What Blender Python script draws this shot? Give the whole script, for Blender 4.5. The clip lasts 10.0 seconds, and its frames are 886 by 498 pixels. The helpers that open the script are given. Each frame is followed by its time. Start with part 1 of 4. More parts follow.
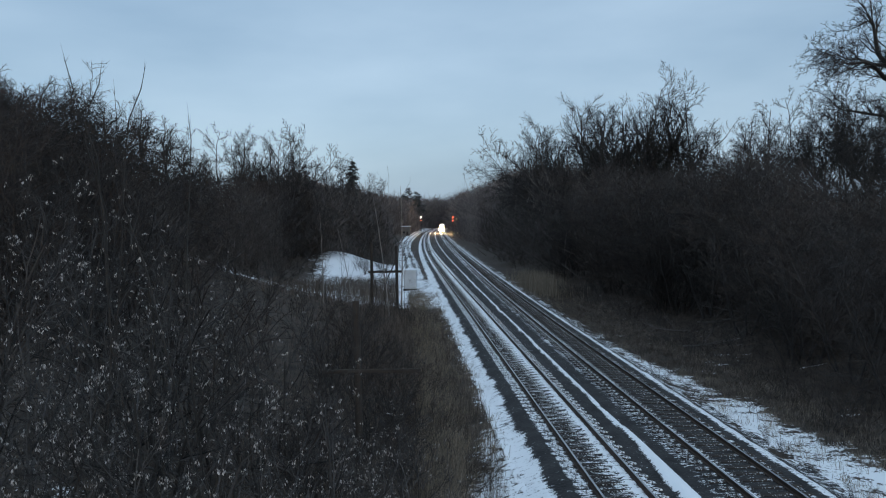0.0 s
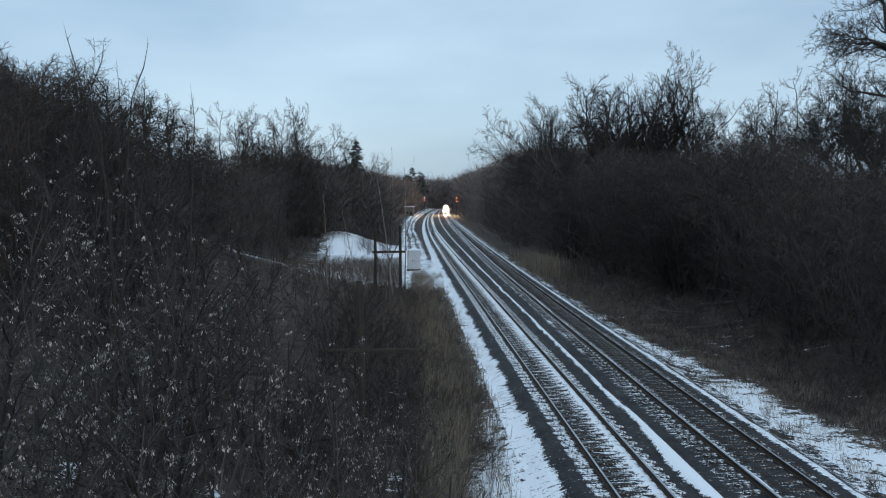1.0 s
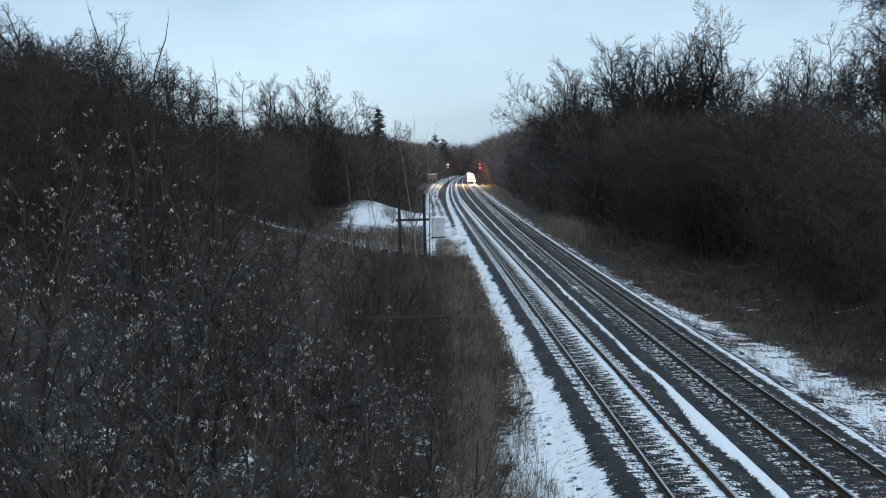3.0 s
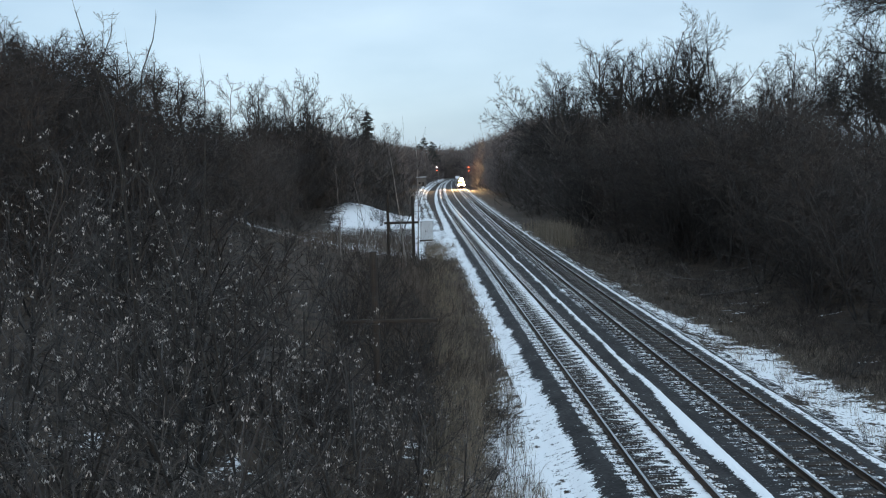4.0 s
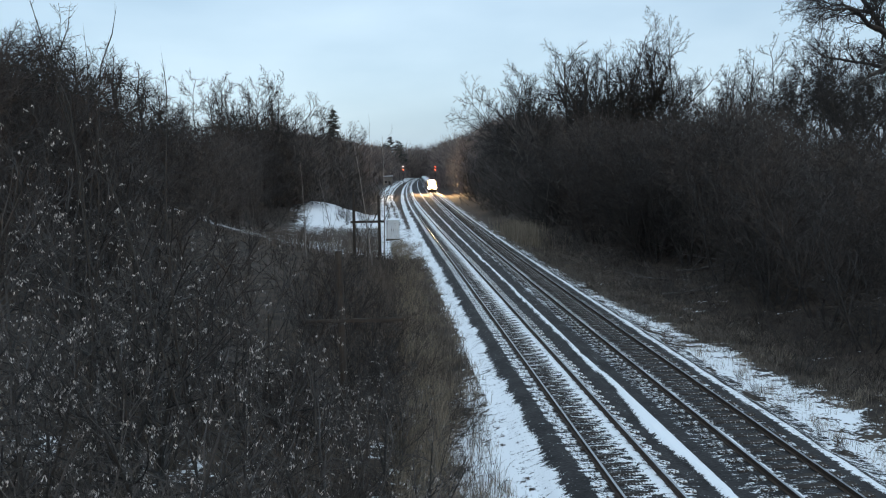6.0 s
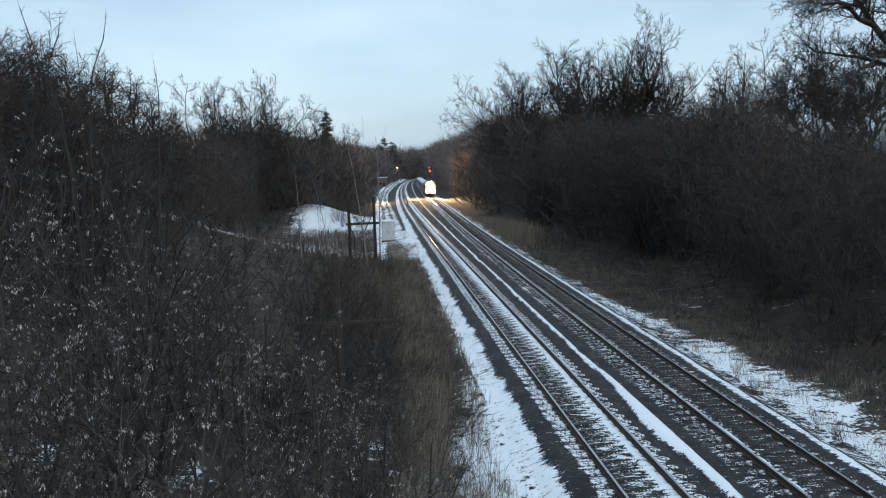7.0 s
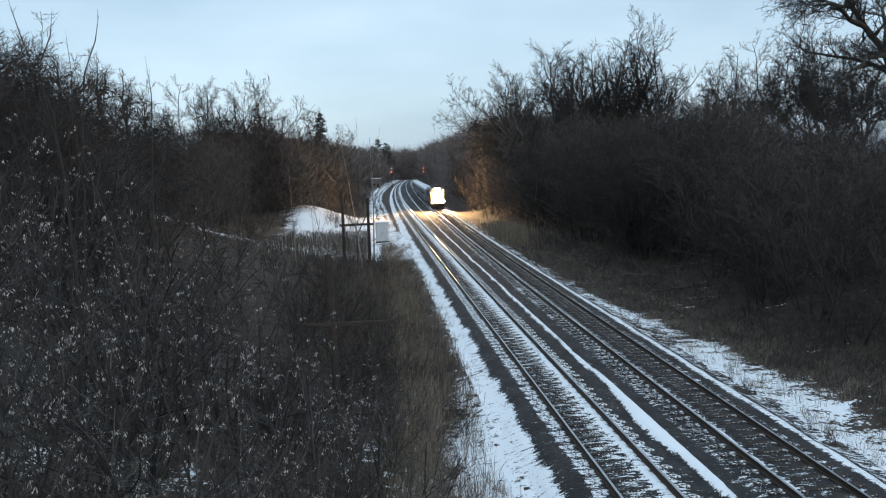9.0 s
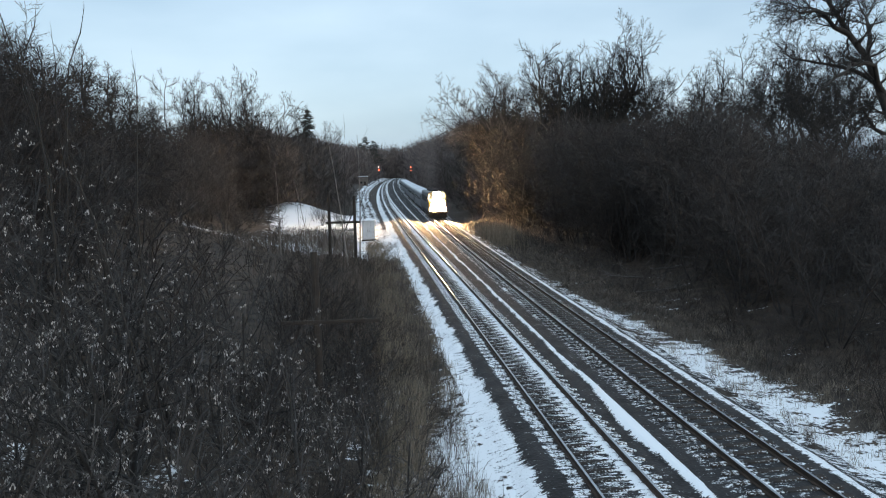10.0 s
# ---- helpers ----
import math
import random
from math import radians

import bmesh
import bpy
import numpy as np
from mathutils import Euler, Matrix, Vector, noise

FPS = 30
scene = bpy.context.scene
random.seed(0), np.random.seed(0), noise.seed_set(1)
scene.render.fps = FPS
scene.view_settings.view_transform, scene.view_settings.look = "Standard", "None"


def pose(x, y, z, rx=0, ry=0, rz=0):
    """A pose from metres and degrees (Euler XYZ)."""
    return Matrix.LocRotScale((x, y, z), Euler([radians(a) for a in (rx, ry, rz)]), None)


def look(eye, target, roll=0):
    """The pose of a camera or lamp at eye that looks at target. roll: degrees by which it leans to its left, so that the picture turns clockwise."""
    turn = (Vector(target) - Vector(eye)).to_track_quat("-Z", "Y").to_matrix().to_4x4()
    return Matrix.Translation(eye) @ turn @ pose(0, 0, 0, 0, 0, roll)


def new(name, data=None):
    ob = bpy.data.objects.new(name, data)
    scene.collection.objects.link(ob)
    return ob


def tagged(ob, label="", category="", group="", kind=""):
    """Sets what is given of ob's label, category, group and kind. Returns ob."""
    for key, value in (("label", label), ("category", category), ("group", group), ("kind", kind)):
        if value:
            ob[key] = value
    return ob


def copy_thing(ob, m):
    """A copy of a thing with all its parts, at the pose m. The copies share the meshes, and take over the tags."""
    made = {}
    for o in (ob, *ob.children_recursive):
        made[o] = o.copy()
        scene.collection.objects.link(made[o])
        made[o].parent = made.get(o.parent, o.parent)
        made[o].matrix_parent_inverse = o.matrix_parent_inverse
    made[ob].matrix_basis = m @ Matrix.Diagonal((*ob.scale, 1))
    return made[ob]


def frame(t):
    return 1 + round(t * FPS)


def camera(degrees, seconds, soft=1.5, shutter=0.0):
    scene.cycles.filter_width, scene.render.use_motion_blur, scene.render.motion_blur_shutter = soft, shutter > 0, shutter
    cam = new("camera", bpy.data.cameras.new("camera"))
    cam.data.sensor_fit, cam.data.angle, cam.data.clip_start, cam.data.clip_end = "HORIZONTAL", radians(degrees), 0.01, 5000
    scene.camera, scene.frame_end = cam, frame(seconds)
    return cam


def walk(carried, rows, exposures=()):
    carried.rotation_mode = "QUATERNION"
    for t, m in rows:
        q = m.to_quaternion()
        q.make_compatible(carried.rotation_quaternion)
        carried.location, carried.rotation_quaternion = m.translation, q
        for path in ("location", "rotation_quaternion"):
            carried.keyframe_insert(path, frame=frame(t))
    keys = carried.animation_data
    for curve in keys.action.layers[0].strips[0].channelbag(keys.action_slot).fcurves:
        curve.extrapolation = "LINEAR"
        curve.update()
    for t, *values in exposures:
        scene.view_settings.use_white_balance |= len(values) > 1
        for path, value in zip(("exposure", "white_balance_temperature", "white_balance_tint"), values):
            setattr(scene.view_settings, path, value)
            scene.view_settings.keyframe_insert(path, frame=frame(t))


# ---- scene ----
cam = camera(67.0, 10.0, soft=1.1)
EYE = (0.0, 0.0, 8.24)
# seconds, then turn about x, y and z in degrees; the viewer stands on a bridge and only turns
TURNS = [
    (0.0, 87.442, 1.045, 0.575), (0.5, 87.042, 0.502, -0.337), (1.0, 85.774, 0.786, 0.891),
    (1.5, 83.952, 1.524, 0.181), (2.0, 84.959, 1.533, -0.017), (2.5, 84.111, 1.396, 1.404),
    (3.0, 83.023, 1.849, 2.877), (3.2, 83.023, 2.768, 2.028), (4.3, 83.571, 1.013, 1.588), (4.5, 83.891, 0.828, 1.032), (5.0, 84.480, 0.480, -0.110),
    (5.5, 83.760, 0.388, -0.042), (6.0, 83.114, 1.186, -0.934), (6.2, 82.959, 1.874, -1.795), (7.3, 83.422, 2.170, -1.250), (7.5, 83.791, 1.692, -0.960),
    (8.0, 83.887, 2.192, -1.760), (8.5, 84.081, 1.622, -1.962), (9.0, 83.193, 2.250, -1.935),
    (9.5, 82.708, 1.513, -1.932), (10.0, 83.083, 1.310, -3.010),
]
walk(cam, [(t, pose(*EYE, a, b, c)) for t, a, b, c in TURNS],
     exposures=[(0.0, -0.55, 6100, 10), (1.0, -0.30, 6250, 10), (2.5, -0.12, 6380, 10), (4.5, -0.09, 6480, 10), (10.0, -0.09, 6480, 10)])

# ---- world and light: an overcast winter dusk ----
world = bpy.data.worlds.new("sky")
scene.world = world
world.use_nodes = True
wn, wl = world.node_tree.nodes, world.node_tree.links
wn.clear()
sky = wn.new("ShaderNodeTexSky")
sky.sky_type = "NISHITA"
sky.sun_disc = False
sky.sun_elevation, sky.sun_rotation = radians(8), radians(160)
sky.air_density, sky.dust_density = 1.0, 2.0
tex = wn.new("ShaderNodeTexCoord")
stretch = wn.new("ShaderNodeMapping")
stretch.inputs["Scale"].default_value = (1.0, 1.0, 3.2)
cloud = wn.new("ShaderNodeTexNoise")
cloud.inputs["Scale"].default_value, cloud.inputs["Detail"].default_value = 2.1, 5.0
cloud.inputs["Roughness"].default_value = 0.48
ramp = wn.new("ShaderNodeValToRGB")
ramp.color_ramp.elements[0].position, ramp.color_ramp.elements[0].color = 0.30, (0.39, 0.55, 0.72, 1)
ramp.color_ramp.elements[1].position, ramp.color_ramp.elements[1].color = 0.68, (0.60, 0.77, 0.93, 1)
back_sky, back_cloud = wn.new("ShaderNodeBackground"), wn.new("ShaderNodeBackground")
back_sky.inputs["Strength"].default_value = 0.05
back_cloud.inputs["Strength"].default_value = 0.92
add, out = wn.new("ShaderNodeAddShader"), wn.new("ShaderNodeOutputWorld")
wl.new(tex.outputs["Generated"], stretch.inputs["Vector"])
wl.new(stretch.outputs["Vector"], cloud.inputs["Vector"])
split, rise = wn.new("ShaderNodeSeparateXYZ"), wn.new("ShaderNodeMapRange")
rise.interpolation_type = "SMOOTHSTEP"
for key, value in (("From Min", 0.25), ("From Max", 0.9), ("To Min", 0.98), ("To Max", 1.3)):
    rise.inputs[key].default_value = value
wl.new(tex.outputs["Generated"], split.inputs["Vector"])
wl.new(split.outputs["Z"], rise.inputs["Value"])
wl.new(rise.outputs["Result"], back_cloud.inputs["Strength"])
wl.new(cloud.outputs["Fac"], ramp.inputs["Fac"])
wl.new(ramp.outputs["Color"], back_cloud.inputs["Color"])
wl.new(sky.outputs["Color"], back_sky.inputs["Color"])
wl.new(back_sky.outputs[0], add.inputs[0])
wl.new(back_cloud.outputs[0], add.inputs[1])
wl.new(add.outputs[0], out.inputs["Surface"])

sun = new("sun", bpy.data.lights.new("sun", "SUN"))
sun.data.energy, sun.data.angle, sun.data.color = 0.3, radians(25), (1.0, 0.95, 0.9)
sun.matrix_world = look((0, 0, 40), (14, 36, 0))

# ---- materials ----


def material(name, dark, light, scale=4.0, fine=40.0, rough=0.85, metal=0.0, bump=0.3, depth=0.02, island=0.0, single=0.0):
    """Two-scale mottled surface; island and single vary the tone from piece to piece."""
    m = bpy.data.materials.new(name)
    m.use_nodes = True
    n, l = m.node_tree.nodes, m.node_tree.links
    b = n["Principled BSDF"]
    tc = n.new("ShaderNodeTexCoord")
    big, small = n.new("ShaderNodeTexNoise"), n.new("ShaderNodeTexNoise")
    big.inputs["Scale"].default_value, big.inputs["Detail"].default_value = scale, 4
    small.inputs["Scale"].default_value, small.inputs["Detail"].default_value = fine, 3
    l.new(tc.outputs["Object"], big.inputs["Vector"])
    l.new(tc.outputs["Object"], small.inputs["Vector"])
    mix = n.new("ShaderNodeMath")
    mix.operation = "MULTIPLY_ADD"
    mix.inputs[1].default_value, mix.inputs[2].default_value = 0.6, 0.0
    half = n.new("ShaderNodeMath")
    half.operation = "MULTIPLY_ADD"
    half.inputs[1].default_value = 0.4
    l.new(big.outputs["Fac"], mix.inputs[0])
    l.new(small.outputs["Fac"], half.inputs[0])
    l.new(mix.outputs[0], half.inputs[2])
    fac = half.outputs[0]
    if island or single:
        geo = n.new("ShaderNodeNewGeometry")
        info = n.new("ShaderNodeObjectInfo")
        vary = n.new("ShaderNodeMath")
        vary.operation = "MULTIPLY_ADD"
        vary.inputs[1].default_value = island or single
        l.new((geo.outputs["Random Per Island"] if island else info.outputs["Random"]), vary.inputs[0])
        l.new(fac, vary.inputs[2])
        shift = n.new("ShaderNodeMath")
        shift.operation = "SUBTRACT"
        shift.inputs[1].default_value = (island or single) / 2
        l.new(vary.outputs[0], shift.inputs[0])
        fac = shift.outputs[0]
    cr = n.new("ShaderNodeValToRGB")
    cr.color_ramp.elements[0].position, cr.color_ramp.elements[0].color = 0.32, (*dark, 1)
    cr.color_ramp.elements[1].position, cr.color_ramp.elements[1].color = 0.68, (*light, 1)
    l.new(fac, cr.inputs["Fac"])
    l.new(cr.outputs["Color"], b.inputs["Base Color"])
    b.inputs["Roughness"].default_value, b.inputs["Metallic"].default_value = rough, metal
    if bump:
        bp = n.new("ShaderNodeBump")
        bp.inputs["Strength"].default_value, bp.inputs["Distance"].default_value = bump, depth
        l.new(small.outputs["Fac"], bp.inputs["Height"])
        l.new(bp.outputs["Normal"], b.inputs["Normal"])
    return m


def snow_over(name, low_a, low_b, scale_low, snow_scale, edge=0.10, stone=0.0, streak=(1, 1, 1), rough=0.95, speck=0.6):
    """Ground with lying snow: the mesh's "snow" attribute says how much, noise breaks its edge."""
    m = bpy.data.materials.new(name)
    m.use_nodes = True
    n, l = m.node_tree.nodes, m.node_tree.links
    b = n["Principled BSDF"]
    tc = n.new("ShaderNodeTexCoord")
    at = n.new("ShaderNodeAttribute")
    at.attribute_name = "snow"
    low = n.new("ShaderNodeTexNoise")
    low.inputs["Scale"].default_value, low.inputs["Detail"].default_value = scale_low, 6
    l.new(tc.outputs["Object"], low.inputs["Vector"])
    cr = n.new("ShaderNodeValToRGB")
    cr.color_ramp.elements[0].position, cr.color_ramp.elements[0].color = 0.33, (*low_a, 1)
    cr.color_ramp.elements[1].position, cr.color_ramp.elements[1].color = 0.67, (*low_b, 1)
    height = low.outputs["Fac"]
    l.new(low.outputs["Fac"], cr.inputs["Fac"])
    colour = cr.outputs["Color"]
    if stone:
        vo = n.new("ShaderNodeTexVoronoi")
        vo.inputs["Scale"].default_value = stone
        l.new(tc.outputs["Object"], vo.inputs["Vector"])
        mixs = n.new("ShaderNodeMix")
        mixs.data_type, mixs.blend_type = "RGBA", "MULTIPLY"
        mixs.inputs["Factor"].default_value = 0.8
        l.new(colour, mixs.inputs["A"])
        tone = n.new("ShaderNodeValToRGB")
        tone.color_ramp.elements[0].color = (0.45, 0.43, 0.42, 1)
        tone.color_ramp.elements[1].color = (1.25, 1.24, 1.24, 1)
        l.new(vo.outputs["Color"], tone.inputs["Fac"])
        l.new(tone.outputs["Color"], mixs.inputs["B"])
        colour = mixs.outputs["Result"]
        height = vo.outputs["Distance"]
    mp = n.new("ShaderNodeMapping")
    mp.inputs["Scale"].default_value = streak
    l.new(tc.outputs["Object"], mp.inputs["Vector"])
    sn = n.new("ShaderNodeTexNoise")
    sn.inputs["Scale"].default_value, sn.inputs["Detail"].default_value = snow_scale, 7
    sn.inputs["Roughness"].default_value = 0.62
    l.new(mp.outputs["Vector"], sn.inputs["Vector"])
    s1 = n.new("ShaderNodeMath")
    s1.operation = "ADD"
    l.new(at.outputs["Fac"], s1.inputs[0])
    l.new(sn.outputs["Fac"], s1.inputs[1])
    fine = n.new("ShaderNodeTexNoise")
    fine.inputs["Scale"].default_value, fine.inputs["Detail"].default_value = snow_scale * 5, 4
    l.new(tc.outputs["Object"], fine.inputs["Vector"])
    s2 = n.new("ShaderNodeMath")
    s2.operation = "MULTIPLY_ADD"
    s2.inputs[1].default_value = speck
    l.new(fine.outputs["Fac"], s2.inputs[0])
    l.new(s1.outputs[0], s2.inputs[2])
    mr = n.new("ShaderNodeMapRange")
    mr.interpolation_type = "SMOOTHSTEP"
    mr.inputs["From Min"].default_value, mr.inputs["From Max"].default_value = 1.0 + speck / 2 - edge, 1.0 + speck / 2 + edge
    l.new(s2.outputs[0], mr.inputs["Value"])
    mx = n.new("ShaderNodeMix")
    mx.data_type = "RGBA"
    l.new(mr.outputs["Result"], mx.inputs["Factor"])
    l.new(colour, mx.inputs["A"])
    mx.inputs["B"].default_value = (0.86, 0.88, 0.90, 1)
    l.new(mx.outputs["Result"], b.inputs["Base Color"])
    b.inputs["Roughness"].default_value = rough
    bp = n.new("ShaderNodeBump")
    bp.inputs["Strength"].default_value, bp.inputs["Distance"].default_value = 0.5, 0.03
    sm = n.new("ShaderNodeMath")
    sm.operation = "MULTIPLY_ADD"
    sm.inputs[1].default_value = 1.2
    l.new(mr.outputs["Result"], sm.inputs[0])
    l.new(height, sm.inputs[2])
    l.new(sm.outputs[0], bp.inputs["Height"])
    l.new(bp.outputs["Normal"], b.inputs["Normal"])
    return m


def glow(name, colour, strength):
    m = bpy.data.materials.new(name)
    m.use_nodes = True
    b = m.node_tree.nodes["Principled BSDF"]
    b.inputs["Base Color"].default_value = (*colour, 1)
    b.inputs["Emission Color"].default_value = (*colour, 1)
    b.inputs["Emission Strength"].default_value = strength
    return m


BARK = material("bark_grey_brown", (0.018, 0.0165, 0.0155), (0.058, 0.053, 0.049), 2.0, 25, 0.9, bump=0.6)
BARK_PALE = material("bark_pale_grey", (0.13, 0.118, 0.108), (0.34, 0.31, 0.285), 2.0, 25, 0.9, bump=0.5)
BARK_DEAD = material("dead_grey_bark", (0.05, 0.046, 0.043), (0.16, 0.148, 0.138), 2.0, 25, 0.9, bump=0.5)
TWIG = material("twig_brown", (0.016, 0.0145, 0.014), (0.053, 0.047, 0.044), 0.5, 6, 0.95, bump=0, island=0.35)
TWIG_DARK = material("twig_dark_grey", (0.009, 0.0085, 0.0085), (0.034, 0.030, 0.029), 0.5, 6, 0.95, bump=0, island=0.35)
TWIG_RED = material("twig_russet", (0.022, 0.0175, 0.0155), (0.076, 0.061, 0.053), 0.5, 6, 0.95, bump=0, island=0.35)
TWIG_GREY = material("twig_grey", (0.011, 0.0105, 0.0105), (0.074, 0.069, 0.067), 0.8, 8, 0.9, bump=0, island=0.6)
SEED = material("dry_seed_keys", (0.18, 0.17, 0.16), (0.58, 0.55, 0.52), 3.0, 30, 0.8, bump=0, island=0.5)
STRAW = material("dry_grass", (0.045, 0.039, 0.034), (0.180, 0.152, 0.126), 0.4, 5, 0.9, bump=0, island=0.5)
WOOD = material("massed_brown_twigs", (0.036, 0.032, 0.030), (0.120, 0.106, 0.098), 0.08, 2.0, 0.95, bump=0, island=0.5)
# paler twigs for distant wood: haze and headlight glare put into the colour
WOOD_HAZED = material("hazed_grey_brown_twigs", (0.080, 0.067, 0.063), (0.225, 0.190, 0.178), 0.05, 1.0, 0.95, bump=0, island=0.5)
STRAW_PALE = material("pale_dead_grass", (0.10, 0.084, 0.064), (0.32, 0.27, 0.21), 0.4, 5, 0.9, bump=0, island=0.5)
NEEDLE = material("conifer_needles", (0.020, 0.026, 0.023), (0.055, 0.066, 0.058), 0.6, 8, 0.8, bump=0, island=0.4)
TIMBER = material("weathered_timber", (0.018, 0.014, 0.012), (0.06, 0.05, 0.042), 1.5, 30, 0.9, bump=0.5)
GREY_PAINT = material("pale_grey_painted_steel", (0.46, 0.49, 0.51), (0.60, 0.63, 0.65), 1.2, 30, 0.5, bump=0.08, depth=0.003)
BROWN_PAINT = material("brown_painted_boards", (0.13, 0.115, 0.105), (0.24, 0.215, 0.195), 1.2, 20, 0.8, bump=0.2)
SNOW = material("lying_snow", (0.72, 0.75, 0.79), (0.84, 0.87, 0.90), 1.0, 14, 0.9, bump=0.3, depth=0.03)
BLACK_STEEL = material("black_sooty_steel", (0.012, 0.012, 0.013), (0.04, 0.038, 0.037), 2.0, 25, 0.6, 0.2, 0.15, 0.004)
LOCO_GREY = material("dark_grey_loco_paint", (0.055, 0.058, 0.064), (0.11, 0.115, 0.12), 1.0, 18, 0.45, 0.0, 0.06, 0.003)
LOCO_YELLOW = material("dull_yellow_nose_paint", (0.45, 0.29, 0.06), (0.62, 0.42, 0.10), 1.0, 18, 0.45, 0.0, 0.06, 0.003)
COACH = material("dull_silver_coach_steel", (0.17, 0.18, 0.19), (0.30, 0.31, 0.32), 0.6, 14, 0.45, 0.4, 0.08, 0.003)
ROOF = material("frosted_pale_roof_steel", (0.55, 0.58, 0.60), (0.74, 0.77, 0.80), 0.8, 12, 0.7, 0.0, 0.1, 0.004)
GLASS = material("dark_tinted_glass", (0.012, 0.014, 0.016), (0.025, 0.028, 0.032), 1.0, 10, 0.08, 0.0, 0)
HEADLIGHT = glow("lit_headlight_lens", (1.0, 0.62, 0.28), 7500)
RED_LAMP = glow("red_signal_lens", (1.0, 0.08, 0.03), 14)
WHITE_LAMP = glow("pale_signal_lens", (1.0, 0.72, 0.55), 16)
GROUND = snow_over("leaf_litter_and_snow", (0.022, 0.016, 0.012), (0.070, 0.052, 0.038), 1.3, 1.5, 0.05, streak=(0.7, 1.3, 1.0))
BALLAST = snow_over("crushed_stone_and_snow", (0.014, 0.014, 0.015), (0.042, 0.041, 0.042), 0.9, 4.2, 0.055, stone=13.0, streak=(0.5, 1.9, 1.0))
RAIL_SIDE = material("rusty_rail_steel", (0.025, 0.018, 0.014), (0.075, 0.05, 0.036), 3.0, 30, 0.7, 0.3, 0.2, 0.004)
RAIL_TOP = material("polished_rail_head", (0.34, 0.35, 0.36), (0.55, 0.56, 0.58), 1.0, 20, 0.30, 1.0, 0.05, 0.001)
SLEEPER = snow_over("tarred_timber_and_snow", (0.016, 0.013, 0.011), (0.055, 0.043, 0.035), 3.0, 3.4, 0.05, streak=(0.6, 2.0, 1.0))

# ---- plan: the two curving tracks and the shape of the ground ----
LEFT_KNOTS = [(-60, 10.6), (0, 6.47), (50, 3.02), (100, -0.55), (150, -3.87), (200, -6.6), (250, -8.7), (300, -10.4), (380, -12.3), (465, -13.2), (600, -12.5), (800, -8.0)]
RIGHT_KNOTS = [(-60, 14.0), (0, 10.58), (20, 9.43), (50, 7.62), (80, 6.0), (110, 4.6), (140, 3.3), (170, 2.05), (240, -0.5), (349, -3.6), (430, -5.3), (600, -5.5), (800, -1.0)]


def along(knots, y):
    """Smooth curve through the knots."""
    k = knots
    if y <= k[0][0]:
        return k[0][1]
    if y >= k[-1][0]:
        return k[-1][1]
    i = max(j for j in range(len(k) - 1) if k[j][0] <= y)
    (y0, x0), (y1, x1) = k[i], k[i + 1]
    s0 = (x1 - k[i - 1][1]) / (y1 - k[i - 1][0]) if i else (x1 - x0) / (y1 - y0)
    s1 = (k[i + 2][1] - x0) / (k[i + 2][0] - y0) if i + 2 < len(k) else (x1 - x0) / (y1 - y0)
    h, t = y1 - y0, (y - y0) / (y1 - y0)
    return (x0 * (1 + 2 * t) * (1 - t) ** 2 + s0 * h * t * (1 - t) ** 2 + x1 * t * t * (3 - 2 * t) + s1 * h * t * t * (t - 1))


def left_x(y):
    return along(LEFT_KNOTS, y)


def right_x(y):
    return along(RIGHT_KNOTS, y)


def heading(fn, y):
    """Turn about z, in degrees, of the track at y."""
    return -math.degrees(math.atan((fn(y + 1) - fn(y - 1)) / 2))


def ease(a, b, v):
    t = min(1.0, max(0.0, (v - a) / (b - a)))
    return t * t * (3 - 2 * t)


def ground_z(x, y):
    dl, dr = left_x(y) - x, x - right_x(y)
    n = noise.noise((x * 0.13, y * 0.13, 0.3))
    if dl > 0:
        z = -0.60 - 0.37 * ease(2.6, 4.4, dl)
        start = 5.0 + 9.0 * ease(60, 110, y)
        rise = max(0.0, dl - start)
        z += 0.16 * rise * (1 - ease(25, 80, rise)) + 9.0 * ease(8, 60, rise) + 0.5 * n * ease(3, 8, dl)
        z += 1.3 * ease(190, 310, y) * ease(5, 10, dl)
        z += 2.4 * math.exp(-((y - 124) / 12) ** 2 - ((dl - 17.5) / 7) ** 2) * (1 + 0.35 * n)
    elif dr > 0:
        z = -0.60 - 0.22 * ease(2.6, 4.4, dr)
        rise = max(0.0, dr - 6.0)
        z += 0.12 * rise * (1 - ease(25, 80, rise)) + 4.5 * ease(2, 50, rise) + 0.5 * n * ease(3, 8, dr)
    else:
        z = -0.60
    return z


def link(name, verts, faces, mat, parent=None, label="", smooth=False):
    me = bpy.data.meshes.new(name)
    me.from_pydata(verts, [], faces)
    if mat:
        me.materials.append(mat)
    if smooth:
        me.polygons.foreach_set("use_smooth", [True] * len(me.polygons))
    ob = new(name, me)
    if parent:
        ob.parent = parent
    if label:
        ob["label"] = label
    return ob


def part(name, bm, mat, parent, label=""):
    me = bpy.data.meshes.new(name)
    bm.to_mesh(me)
    bm.free()
    me.materials.append(mat)
    ob = new(name, me)
    ob.parent = parent
    if label:
        ob["label"] = label
    return ob


def snow_attribute(ob, values):
    a = ob.data.attributes.new("snow", "FLOAT", "POINT")
    a.data.foreach_set("value", values)


def grid_faces(rows, cols):
    return [(i * cols + j, i * cols + j + 1, (i + 1) * cols + j + 1, (i + 1) * cols + j) for i in range(rows - 1) for j in range(cols - 1)]


def steps(*spans):
    """Numbers from spans of (start, stop, step)."""
    out = []
    for a, b, s in spans:
        v = a
        while v < b - 1e-6:
            out.append(v)
            v += s
    return out


